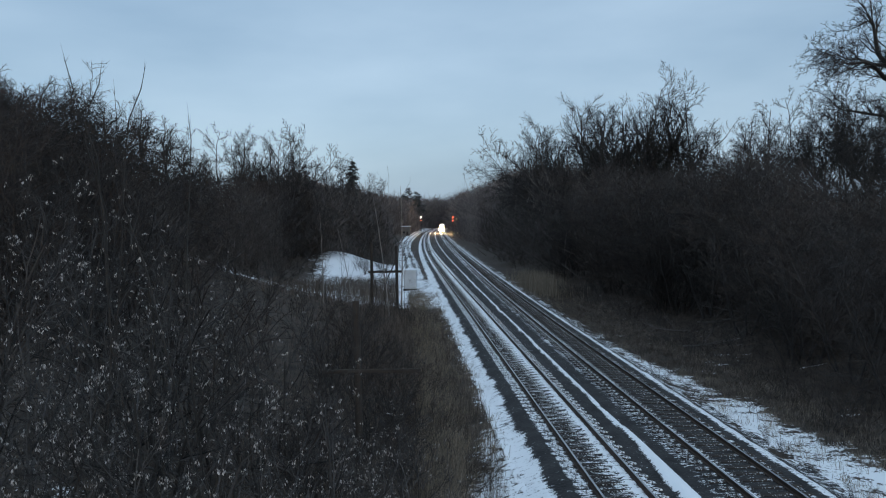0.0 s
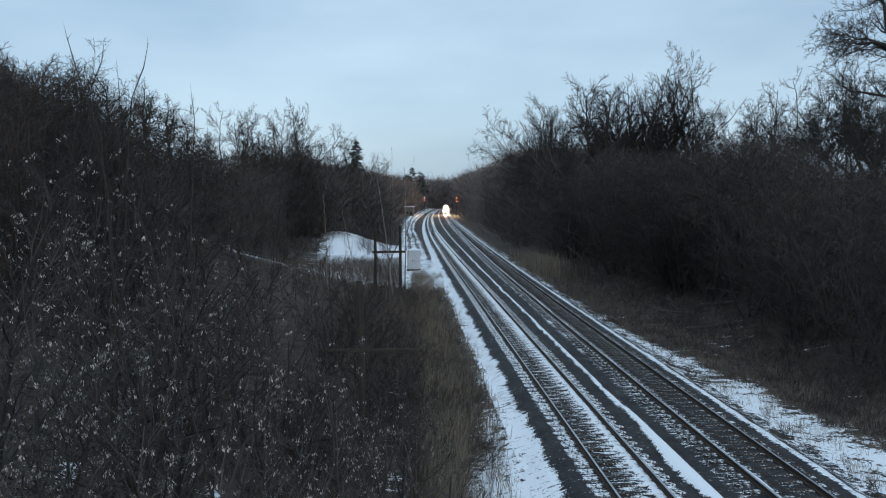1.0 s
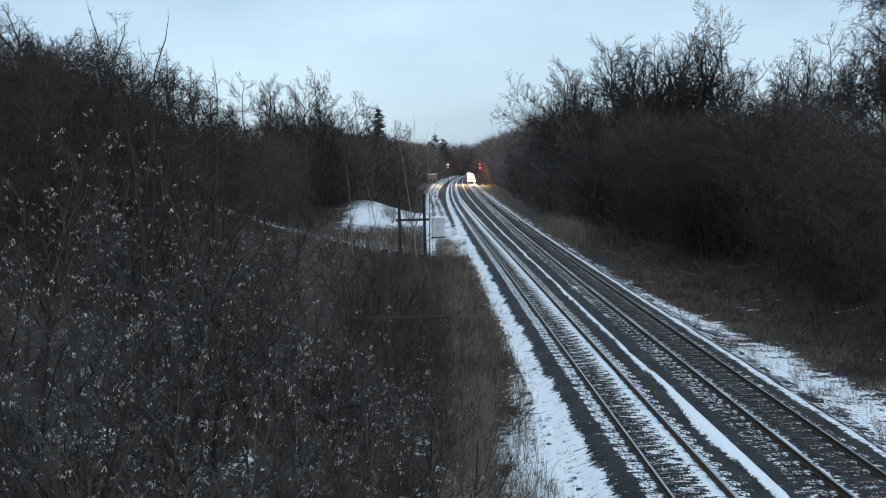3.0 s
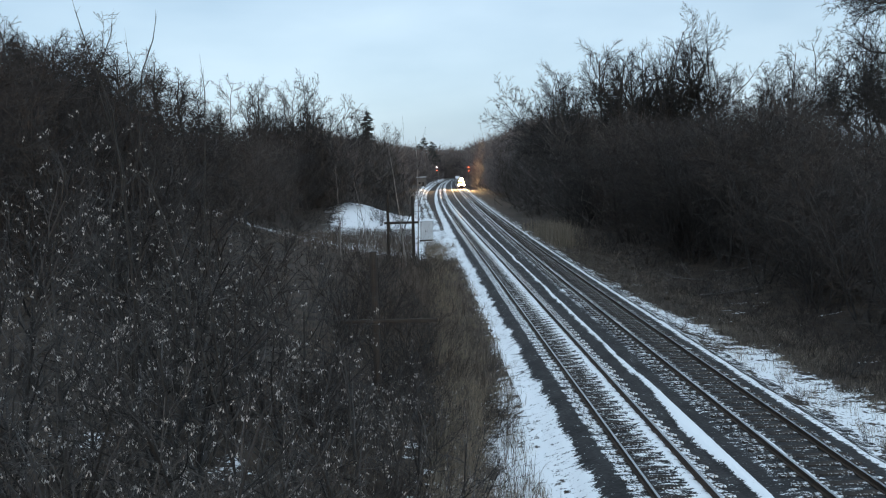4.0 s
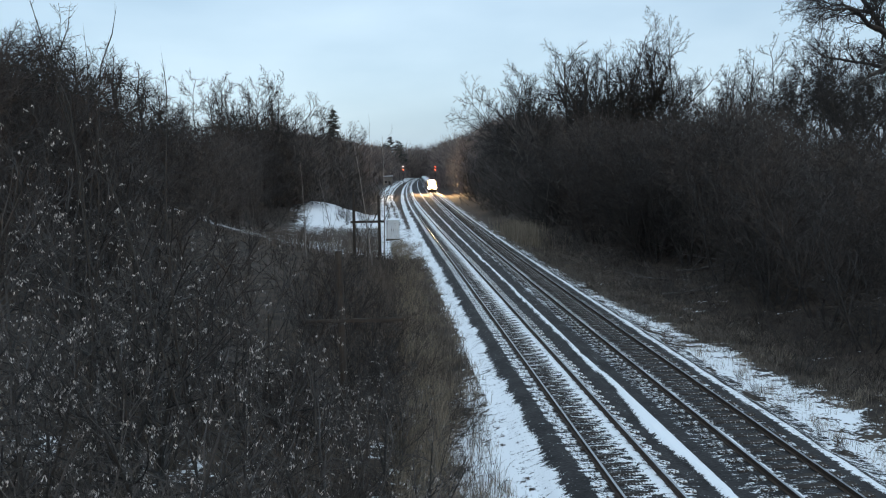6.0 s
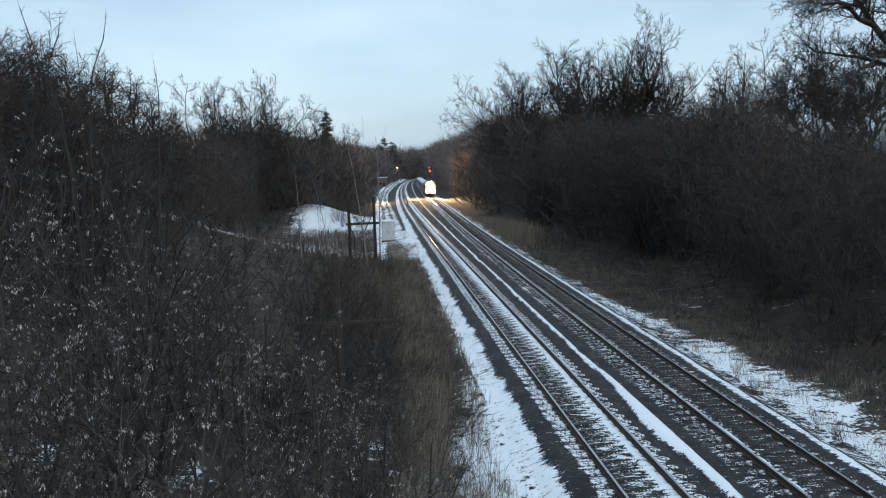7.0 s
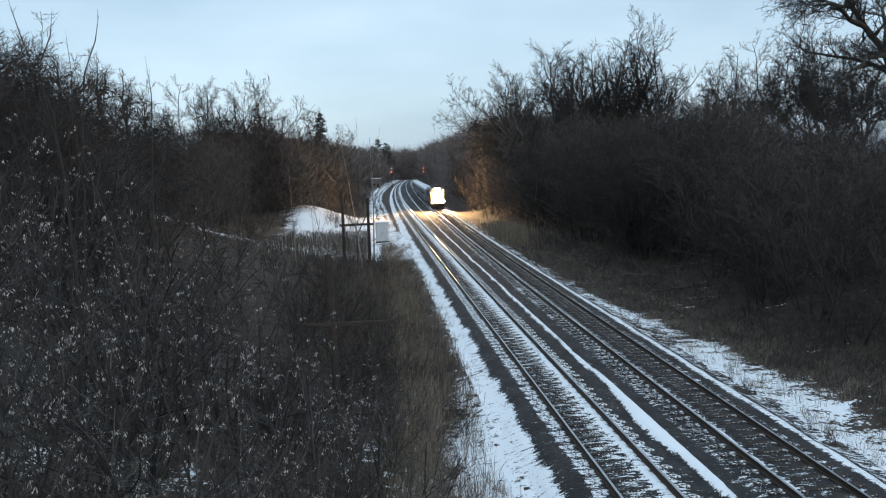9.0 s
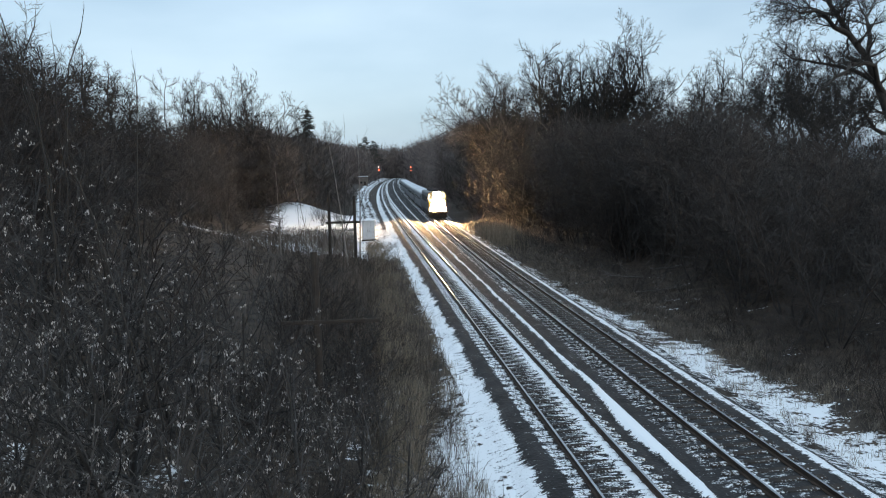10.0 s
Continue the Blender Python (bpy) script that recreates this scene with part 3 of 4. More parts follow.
def build_vegetation():
    mk = lambda nm, sd, o, h, r, b, t, lab, cat, **k: make_tree(nm, sd, o, h, r, b, t, lab, cat, **k)
    # thicket trees on the far slopes
    thick = [mk("thicket_tree", 20 + i, THICKET, 9.5, 0.07, TWIG, (TWIG, TWIG_RED, TWIG)[i], "bare brown many-stemmed thicket tree on the cutting slope", "tree", stems=6, lean=0.45, group="thicket trees") for i in range(3)]
    for i, ob in enumerate(thick):
        place(ob, right_x(60 + 9 * i) + 12 + i, 60 + 9 * i, 40 * i)

    def right_far(rnd):
        y = rnd.uniform(85, 430)
        return right_x(y) + 9 + abs(rnd.gauss(0, 1)) * (9 + 0.05 * y), y

    def right_near(rnd):
        y = rnd.uniform(20, 95)
        return right_x(y) + 10.5 + abs(rnd.gauss(0, 1)) * 12, y

    def left_far(rnd):
        y = rnd.uniform(134, 400)
        return min(left_x(y) - 9.5, -0.083 * y - 4) - abs(rnd.gauss(0, 1)) * (9 + 0.05 * y), y

    def left_near(rnd):
        y = rnd.uniform(26, 125)
        return left_x(y) - 24 - abs(rnd.gauss(0, 1)) * 15, y

    def left_corner(rnd):
        y = rnd.uniform(30, 56)
        return -y * rnd.uniform(0.47, 0.74), y

    scatter(thick, 32, 15, left_corner, (0.9, 1.15), top=wood_top)
    scatter(thick, 14, 1, right_far, (0.75, 1.02), top=wood_top)
    scatter(thick, 95, 11, right_near, (0.85, 1.12), top=wood_top)
    scatter(thick, 14, 2, left_far, (0.75, 1.02), top=wood_top)
    scatter(thick, 66, 12, left_near, (0.72, 1.02), top=wood_top)
    # tall trees behind: kind, x, y, top, turn
    tall = [mk("tall_tree", 40 + i, o, h, r, BARK, TWIG_DARK, lab, "tree", group="tall bare trees") for i, (o, h, r, lab) in enumerate([
        (TALL, 19, 0.30, "tall bare deciduous tree with a spreading grey crown"), (SLIM, 21, 0.17, "tall slender bare tree with upswept branches"),
        (WILLOW, 19, 0.52, "tall bare willow with dense drooping twigs"), (OAK, 17, 0.34, "large old bare tree with crooked dark limbs")])]
    heights = [height_of(t) for t in tall]
    used = set()
    rnd = random.Random(77)
    for which, x, y, top in [(0, 16.0, 108, 22.0), (0, 17.3, 105, 23.6), (0, 18.5, 120, 24), (2, 23.2, 106, 29.2), (2, 26.5, 104, 28.6), (2, 30, 105, 29.4), (2, 32.6, 108, 28.2), (2, 28.3, 106, 28.6), (2, 21.6, 112, 26.5), (0, 35.2, 108, 27), (0, 21, 130, 28),
                             (1, 37.0, 104, 32.3), (1, 38.3, 105.5, 30.5), (0, 41.5, 100, 23), (0, 44.5, 97, 23.5), (0, 48.6, 104, 27.2), (2, 46, 92, 20.5), (0, 50.5, 92, 21.5), (0, 50.3, 90, 23.2),
                             (0, 51.5, 88, 23), (2, 53.5, 86, 22), (1, 47.5, 80, 23.5), (0, 51, 84, 24), (0, 55, 88, 25), (2, 52, 78, 20.5), (0, 45.5, 70, 21),
                             (3, -44, 65, 25), (3, -40, 64, 23.2), (0, -47, 70, 26), (0, -38, 60, 22), (0, -33, 55, 20), (3, -35, 65, 21.5), (3, -34.5, 70, 22.5), (3, -31, 68, 21.2), (3, -31.5, 75, 21), (3, -32.5, 85, 20), (0, -39.5, 120, 26.5), (0, -38.0, 122, 27), (1, -36.5, 128, 26),
                             (0, -31, 125, 27), (0, -28.4, 128, 26), (1, -31, 140, 26.5), (0, -27.5, 142, 25), (0, -29, 170, 25), (1, -31, 180, 25), (1, -35, 300, 27), (1, -29, 320, 29), (0, -52, 95, 26), (0, -46, 88, 23)]:
        ob = copy_thing(tall[which], Matrix()) if which in used else tall[which]
        used.add(which)
        place(ob, x, y, rnd.uniform(0, 360), (top - ground_z(x, y)) / heights[which])
    # dense wood on both slopes and across the end of the line
    rnd = random.Random(9)
    near_wood, far_wood = ([], []), ([], [])

    def clump(x, y, h, count, thick):
        z = ground_z(x, y)
        # past 190 m the wood takes the haze-paled colour
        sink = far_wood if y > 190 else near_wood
        for k in range(count):
            a, b = rnd.uniform(0, 6.28), rnd.random()
            w = 0.09 * h + 0.6
            w *= 1.25 - 0.85 * b
            p = Vector((x + rnd.gauss(0, w), y + rnd.gauss(0, w), z + h * 0.78 * b))
            t = rnd.uniform(0.1, 2.6)
            d = Vector((math.cos(a) * t, math.sin(a) * t, 1)).normalized()
            tube(sink, [p, p + d * min(h * rnd.uniform(0.14, 0.34), (h - h * 0.74 * b))], thick, 0, 3, True)

    for i in range(1050):
        y = 80 + 370 * rnd.random() ** 1.25
        if rnd.random() < 0.5:
            x = right_x(y) + 12.5 - 3.5 * ease(85, 105, y) + abs(rnd.gauss(0, 1)) * (5 + 0.05 * y)
        else:
            if y < 120:
                y += 60
            x = min(left_x(y) - (9.0 if y > 132 else 19.0), -0.083 * y - 4 if y < 340 else 0) - abs(rnd.gauss(0, 1)) * (5 + 0.06 * y)
        clump(x, y, max(2.5, (wood_top(x, y) - ground_z(x, y)) * (rnd.uniform(0.6, 1.16) + 0.2 * noise.noise((x * 0.07, y * 0.05, 2)))), 90, 0.035 + 0.00022 * y)
    for i in range(520):
        y = rnd.uniform(30, 110)
        x = right_x(y) + 13 + abs(rnd.gauss(0, 1)) * 20
        clump(x, y, max(2.5, (wood_top(x, y) - ground_z(x, y)) * (rnd.uniform(0.5, 1.02) + 0.2 * noise.noise((x * 0.09, y * 0.09, 2)))), 170, 0.011)
    for i in range(760):
        y = rnd.uniform(450, 780)
        x = rnd.uniform(-0.24, 0.2) * y
        if -8 < x - left_x(y) < 15 and y < 610:
            continue
        clump(x, y, max(6, (wood_top(x, y) - ground_z(x, y)) * rnd.uniform(0.62, 1.2)), 60, 0.16)
    for i in range(170):
        y = rnd.uniform(612, 700)
        x = left_x(y) + rnd.uniform(-14, 26)
        clump(x, y, (wood_top(x, y) - ground_z(x, y)) * rnd.uniform(0.6, 1.15), 70, 0.18)
    # low dark growth up the left-hand hillside
    for i in range(420):
        y = rnd.uniform(46, 122)
        x = -y * rnd.uniform(0.27, 0.74)
        if left_x(y) - x < 22:
            continue
        clump(x, y, max(2.0, (wood_top(x, y) - ground_z(x, y)) * (rnd.uniform(0.55, 1.0) + 0.2 * noise.noise((x * 0.09, y * 0.09, 2)))), 150, 0.013)
    tagged(link("slope_wood", *near_wood, WOOD), "dense bare brown woodland on the cutting slopes", "woodland", kind="stuff")
    tagged(link("far_wood", *far_wood, WOOD_HAZED), "distant bare grey-brown woodland closing the line, haze painted into its colour", "woodland", kind="stuff")
    # near growth beside the bridge
    maple = [mk("box_elder", 70 + i, MAPLE, 7.0, 0.065, BARK, TWIG_GREY, "bare box elder sapling hung with pale dry seed keys", "tree", stems=3, lean=0.3, group="box elders by the bridge") for i in range(2)]
    spots = [(-2.4, 9.8, 0.74), (-4.2, 8.4, 0.84), (-6.2, 9.2, 0.92), (-8.0, 11.5, 1.0), (-5.0, 12.0, 0.92), (-2.6, 13.0, 0.78), (-0.5, 13.5, 0.60), (-10.0, 13.5, 1.05), (-7.0, 15.5, 1.0),
             (-12.0, 16.5, 1.15), (-4.2, 17, 0.9), (-9.6, 19.0, 1.1), (-1.3, 18.0, 0.58), (-15.0, 20.5, 1.25), (-6.6, 21.5, 0.98), (-12.5, 24.0, 1.2)]
    rnd = random.Random(5)
    for i, (x, y, k) in enumerate(spots):
        ob = maple[i] if i < 2 else copy_thing(maple[i % 2], Matrix())
        place(ob, x, y, rnd.uniform(0, 360), k)
    crooked = [mk("crooked_box_elder", 74 + i, CROOKED, 6.0, 0.040, BARK_DEAD, BARK_DEAD, "crooked grey box elder arching low, hung with seed keys", "tree", stems=3, lean=0.75, group="crooked box elders by the bridge") for i in range(2)]
    for i, (x, y, k) in enumerate([(-3.4, 9.0, 0.82), (-5.6, 8.6, 0.9), (-1.7, 11.2, 0.72), (-7.4, 10.6, 1.0), (-3.8, 12.4, 0.9), (-9.0, 13.0, 1.05), (-5.8, 14.6, 1.0), (-2.0, 15.5, 0.75), (-11.5, 16.0, 1.15), (-7.9, 18.0, 1.05)]):
        ob = crooked[i] if i < 2 else copy_thing(crooked[i % 2], Matrix())
        place(ob, x, y, rnd.uniform(0, 360), k)
    brush = [mk("brush", 80 + i, SHRUB, 3.6, 0.03, BARK, (TWIG_RED, TWIG_GREY)[i], ("dense russet bare brush on the bank", "dense grey bare brush on the bank")[i], "shrub", stems=4, lean=0.4, group="bank brush") for i in range(2)]
    place(brush[0], -4, 30, 0), place(brush[1], -6, 34, 0)

    def left_brush(rnd):
        y = 12 + 52 * rnd.random()
        return left_x(y) - 4.0 - abs(rnd.gauss(0, 1)) * 7, y

    def left_back(rnd):
        y = rnd.uniform(30, 100)
        return -0.33 * y - abs(rnd.gauss(0, 1)) * 8 - 2, y

    def right_brush(rnd):
        y = 18 + 120 * rnd.random() ** 1.6
        return right_x(y) + 6.4 + abs(rnd.gauss(0, 1)) * 3.2, y

    low = lambda x, y: min(brush_top(x, y), ground_z(x, y) + 1.0 + 0.55 * max(0, left_x(y) - x - 4.2))
    scatter(brush, 85, 3, left_brush, (0.75, 1.05), 6, top=low)

    def verge_brush(rnd):
        while True:
            y = rnd.uniform(13.5, 34)
            x = left_x(y) - 4.3 - 5.5 * rnd.random()
            if gap(x, y) < 0.15:
                return x, y

    scatter(brush, 38, 33, verge_brush, (0.6, 1.0), 8, top=low)

    def mound_brush(rnd):
        y = rnd.uniform(72, 118)
        return -y * (rnd.uniform(0.195, 0.36) if rnd.random() < 0.75 else rnd.uniform(0.085, 0.12)), y

    scatter(brush, 38, 21, mound_brush, (0.5, 1.0), 6)

    def fore_brush(rnd):
        y = rnd.uniform(64, 98)
        return -y * rnd.uniform(0.082, 0.33), y

    scatter(brush, 34, 23, fore_brush, (0.7, 1.05), 6, top=lambda x, y: EYE[2] - 0.079 * y)
    scatter(brush, 12, 22, lambda r: (-r.uniform(0.092, 0.135) * 116, r.uniform(108, 130)), (0.6, 1.0), 6)
    scatter(brush, 16, 5, left_back, (0.8, 1.1), 6, top=brush_top)
    for i in range(22):
        y = 19 + 42 * rnd.random()
        ob = copy_thing(brush[i % 2], Matrix())
        place(ob, right_x(y) + rnd.choice((2.75, 3.0, 4.6)) + rnd.gauss(0, 0.25), y, rnd.uniform(0, 360), rnd.uniform(0.13, 0.27))
    scatter(brush, 55, 4, right_brush, (0.3, 0.75), 6)


def box(bm, x0, x1, y0, y1, z0, z1, bevel=0.0):
    """A box between two corners, its edges rounded off."""
    made = bmesh.ops.create_cube(bm, size=1)["verts"]
    for v in made:
        v.co = Vector(((x0 + x1) / 2 + v.co.x * (x1 - x0), (y0 + y1) / 2 + v.co.y * (y1 - y0), (z0 + z1) / 2 + v.co.z * (z1 - z0)))
    if bevel:
        es = list({e for v in made for e in v.link_edges})
        bmesh.ops.bevel(bm, geom=es, offset=bevel, segments=2, affect="EDGES")
    return bm


def boxed(*a, bevel=0.01):
    return box(bmesh.new(), *a, bevel=bevel)


def rod(p, q, r, r2=None, sides=10):
    bm = bmesh.new()
    d = Vector(q) - Vector(p)
    m = Matrix.Translation((Vector(p) + Vector(q)) / 2) @ d.to_track_quat("Z", "Y").to_matrix().to_4x4()
    bmesh.ops.create_cone(bm, cap_ends=True, segments=sides, radius1=r, radius2=r if r2 is None else r2, depth=d.length, matrix=m)
    return bm


def dome(c, r, out=0.6):
    """A lens bulging towards -y."""
    bm = bmesh.new()
    bmesh.ops.create_uvsphere(bm, u_segments=14, v_segments=8, radius=r)
    for v in bm.verts:
        v.co = Vector((v.co.x, v.co.y * out, v.co.z)) + Vector(c)
    return bm


def loft(rings):
    """A closed skin through rings of (x, y, z) points."""
    bm = bmesh.new()
    rows = [[bm.verts.new(p) for p in ring] for ring in rings]
    n = len(rows[0])
    for a, b in zip(rows, rows[1:]):
        for k in range(n):
            bm.faces.new((a[k], a[(k + 1) % n], b[(k + 1) % n], b[k]))
    bm.faces.new(rows[0][::-1])
    bm.faces.new(rows[-1])
    bmesh.ops.recalc_face_normals(bm, faces=bm.faces[:])
    return bm


def body_ring(y, w, z0, z1, shoulder):
    """Cross-section of a vehicle with rounded shoulders."""
    h = w / 2
    pts = [(-h, z0), (-h, z1 - shoulder)]
    pts += [(-h + shoulder * (1 - math.cos(a)), z1 - shoulder + shoulder * 0.85 * math.sin(a)) for a in (0.5, 1.0, 1.45)]
    pts += [(-x, z) for x, z in reversed(pts)]
    return [(x, y, z) for x, z in pts]


def wheelset(parent, y, r=0.5):
    w = part("axle", rod((-0.75, y, r), (0.75, y, r), 0.08), BLACK_STEEL, parent)
    for sx in (-0.75, 0.75):
        part("wheel", rod((sx - 0.065, y, r), (sx + 0.065, y, r), r, sides=20), BLACK_STEEL, w)


def bogie(root, y, axles):
    b = part("bogie", boxed(-1.12, -0.95, y - 1.8, y + 1.8, 0.42, 0.85, bevel=0.05), BLACK_STEEL, root)
    part("side_frame", boxed(0.95, 1.12, y - 1.8, y + 1.8, 0.42, 0.85, bevel=0.05), BLACK_STEEL, b)
    part("bolster", boxed(-0.95, 0.95, y - 0.3, y + 0.3, 0.5, 0.85, bevel=0.03), BLACK_STEEL, b)
    for a in axles:
        wheelset(b, y + a)


def build_locomotive():
    """Front at y = 0, facing -y; rails at z = 0."""
    root = tagged(new("locomotive"), "dark grey passenger locomotive with blazing amber-white headlights", "locomotive")
    part("underframe", boxed(-1.45, 1.45, 0.1, 17.3, 0.95, 1.35, bevel=0.04), BLACK_STEEL, root)
    part("nose", loft([body_ring(0.12, 2.3, 1.35, 2.75, 0.25), body_ring(0.35, 2.6, 1.35, 3.0, 0.3), body_ring(1.6, 2.9, 1.35, 3.15, 0.3)]), LOCO_YELLOW, root, "dull yellow painted nose")
    cab = part("cab", loft([body_ring(1.3, 2.95, 1.35, 3.2, 0.2), body_ring(1.75, 2.98, 1.35, 4.25, 0.35), body_ring(2.0, 3.0, 1.35, 4.45, 0.4), body_ring(4.2, 3.0, 1.35, 4.5, 0.4)]), LOCO_GREY, root)
    for sx in (-1, 1):
        bm = loft([[(sx * 0.12, 1.33, 3.32), (sx * 1.15, 1.33, 3.32), (sx * 1.10, 1.66, 4.02), (sx * 0.12, 1.66, 4.02)], [(sx * 0.12, 1.42, 3.32), (sx * 1.15, 1.42, 3.32), (sx * 1.10, 1.75, 4.02), (sx * 0.12, 1.75, 4.02)]])
        part("windscreen", bm, GLASS, cab, "dark sloping windscreen pane")
        part("side_window", boxed(sx * 1.47 - 0.03, sx * 1.47 + 0.03, 2.3, 3.3, 3.1, 3.75, bevel=0.01), GLASS, cab)
        part("number_board", boxed(sx * 0.95 - 0.3, sx * 0.95 + 0.3, 1.62, 1.85, 4.12, 4.32, bevel=0.02), BLACK_STEEL, cab)
        part("mirror", boxed(sx * 1.62 - 0.08, sx * 1.62 + 0.08, 2.1, 2.16, 3.2, 3.6, bevel=0.01), BLACK_STEEL, cab)
        part("grab_rail", rod((sx * 1.32, 0.02, 1.4), (sx * 1.32, 0.02, 2.5), 0.025), GREY_PAINT, root)
        part("step_well", boxed(sx * 1.25 - 0.2, sx * 1.25 + 0.2, 0.1, 0.7, 0.35, 0.95, bevel=0.02), BLACK_STEEL, root)
        for name, x, y, z in (("ditch_light", sx * 1.05, -0.2, 1.7), ("headlight", sx * 0.3, 1.02, 4.12)):
            h = part(name, rod((x, y + 0.05, z), (x, y + 0.8, z), 0.26, sides=18), BLACK_STEEL, root)
            part("lens", dome((x, y, z), 0.25, 1.0), HEADLIGHT, h, "lit amber-white lens")
    part("body", loft([body_ring(4.2, 2.9, 1.35, 4.35, 0.45), body_ring(17.2, 2.9, 1.35, 4.35, 0.45)]), LOCO_GREY, root)
    for k in range(5):
        part("side_grille", boxed(-1.48, -1.44, 5.0 + 2.3 * k, 6.7 + 2.3 * k, 2.6, 3.6, bevel=0.01), BLACK_STEEL, root)
    for k in range(3):
        part("roof_fan", rod((0, 9 + 2.2 * k, 4.3), (0, 9 + 2.2 * k, 4.5), 0.75, sides=20), BLACK_STEEL, root)
    part("horn", rod((-0.3, 2.6, 4.62), (0.3, 2.2, 4.62), 0.05, 0.11), BLACK_STEEL, root)
    part("horn_bracket", boxed(-0.06, 0.06, 2.3, 2.5, 4.4, 4.62), BLACK_STEEL, root)
    part("plough", loft([[(-1.4, 0.1, 0.12), (0, -0.35, 0.12), (1.4, 0.1, 0.12), (0, 0.2, 0.12)], [(-1.4, 0.25, 1.05), (0, 0.1, 1.05), (1.4, 0.25, 1.05), (0, 0.4, 1.05)]]), BLACK_STEEL, root)
    # plate added under the lamps to keep their spill off the ground ahead
    part("front_platform", boxed(-1.5, 1.5, -0.85, 0.3, 1.16, 1.26, bevel=0.02), BLACK_STEEL, root, "black steel plate added below the lamps to block their downward light")
    part("coupler", boxed(-0.16, 0.16, -1.0, 0.3, 0.75, 1.0, bevel=0.04), BLACK_STEEL, root)
    part("fuel_tank", boxed(-1.3, 1.3, 6.8, 10.2, 0.4, 1.0, bevel=0.15), BLACK_STEEL, root)
    bogie(root, 3.6, (-1.35, 1.35))
    bogie(root, 13.6, (-1.35, 1.35))
    return root


def build_coach():
    """Leading end at y = 0."""
    root = tagged(new("passenger_coach"), "silver-grey passenger coach with a frosted pale roof", "railway coach", group="coaches of the train")
    part("body", loft([body_ring(0.25, 2.8, 0.95, 3.55, 0.25), body_ring(0.6, 3.0, 0.95, 3.62, 0.25), body_ring(25.2, 3.0, 0.95, 3.62, 0.25), body_ring(25.5, 2.8, 0.95, 3.55, 0.25)]), COACH, root)
    part("roof", loft([body_ring(0.3, 2.6, 3.4, 3.80, 0.3), body_ring(25.4, 2.6, 3.4, 3.80, 0.3)]), ROOF, root, "pale frosted roof")
    for sx in (-1, 1):
        for k in range(10):
            part("window", boxed(sx * 1.5 - 0.02, sx * 1.5 + 0.02, 2.6 + 2.1 * k, 4.2 + 2.1 * k, 2.1, 2.85, bevel=0.008), GLASS, root)
        for y in (1.2, 24.2):
            part("door", boxed(sx * 1.5 - 0.025, sx * 1.5 + 0.025, y, y + 0.8, 1.2, 3.2, bevel=0.01), BLACK_STEEL, root)
    part("gangway", boxed(-0.55, 0.55, -0.25, 0.3, 1.2, 3.3, bevel=0.04), BLACK_STEEL, root)
    part("equipment_box", boxed(-1.3, 1.3, 9.0, 16.5, 0.4, 0.95, bevel=0.06), BLACK_STEEL, root)
    bogie(root, 3.6, (-1.25, 1.25))
    bogie(root, 22.0, (-1.25, 1.25))
    return root


def build_cabinet(x, y):
    z = ground_z(x, y)
    root = tagged(new("relay_cabinet"), "pale grey steel relay cabinet standing in snow beside the track", "equipment cabinet")
    root.location = (x, y, z)
    part("plinth", boxed(-0.9, 0.9, -0.6, 0.6, -0.3, 0.18, bevel=0.02), TIMBER, root)
    body = part("body", boxed(-0.84, 0.84, -0.55, 0.55, 0.18, 2.6, bevel=0.02), GREY_PAINT, root)
    for x0, x1 in ((-0.79, -0.02), (0.02, 0.79)):
        d = part("door", boxed(x0, x1, -0.585, -0.553, 0.26, 2.5, bevel=0.008), GREY_PAINT, body)
        part("handle", boxed(x1 - 0.12 if x0 < 0 else x0 + 0.06, x1 - 0.06 if x0 < 0 else x0 + 0.12, -0.62, -0.588, 1.2, 1.45, bevel=0.006), BLACK_STEEL, d)
    part("roof", loft([[(-0.95, -0.66, 2.6), (0.95, -0.66, 2.6), (0.95, 0.66, 2.6), (-0.95, 0.66, 2.6)], [(-0.95, -0.66, 2.66), (0.95, -0.66, 2.66), (0.95, 0.66, 2.72), (-0.95, 0.66, 2.72)]]), GREY_PAINT, root)
    part("snow_cap", loft([[(-0.9, -0.6, 2.66), (0.9, -0.6, 2.66), (0.9, 0.6, 2.72), (-0.9, 0.6, 2.72)], [(-0.82, -0.52, 2.75), (0.82, -0.52, 2.74), (0.8, 0.5, 2.80), (-0.82, 0.5, 2.8)]]), SNOW, root, "thin snow on the lid")


def build_hut(x, y):
    root = tagged(new("trackside_hut"), "small brown trackside hut with snow on its flat roof", "hut")
    root.location = (x, y, ground_z(x, y))
    wall = part("wall", boxed(-2.2, 2.2, -1.5, 1.5, -0.3, 4.2, bevel=0.03), BROWN_PAINT, root)
    part("door", boxed(0.4, 1.4, -1.55, -1.5, 0.1, 2.1, bevel=0.01), TIMBER, wall)
    part("window", boxed(-1.3, -0.4, -1.54, -1.5, 1.2, 2.1, bevel=0.01), GLASS, wall)
    part("roof", boxed(-2.45, 2.45, -1.75, 1.75, 4.2, 4.4, bevel=0.02), TIMBER, root)
    part("snow_cap", boxed(-2.4, 2.4, -1.7, 1.7, 4.4, 4.75, bevel=0.1), SNOW, root, "thick snow on the roof")


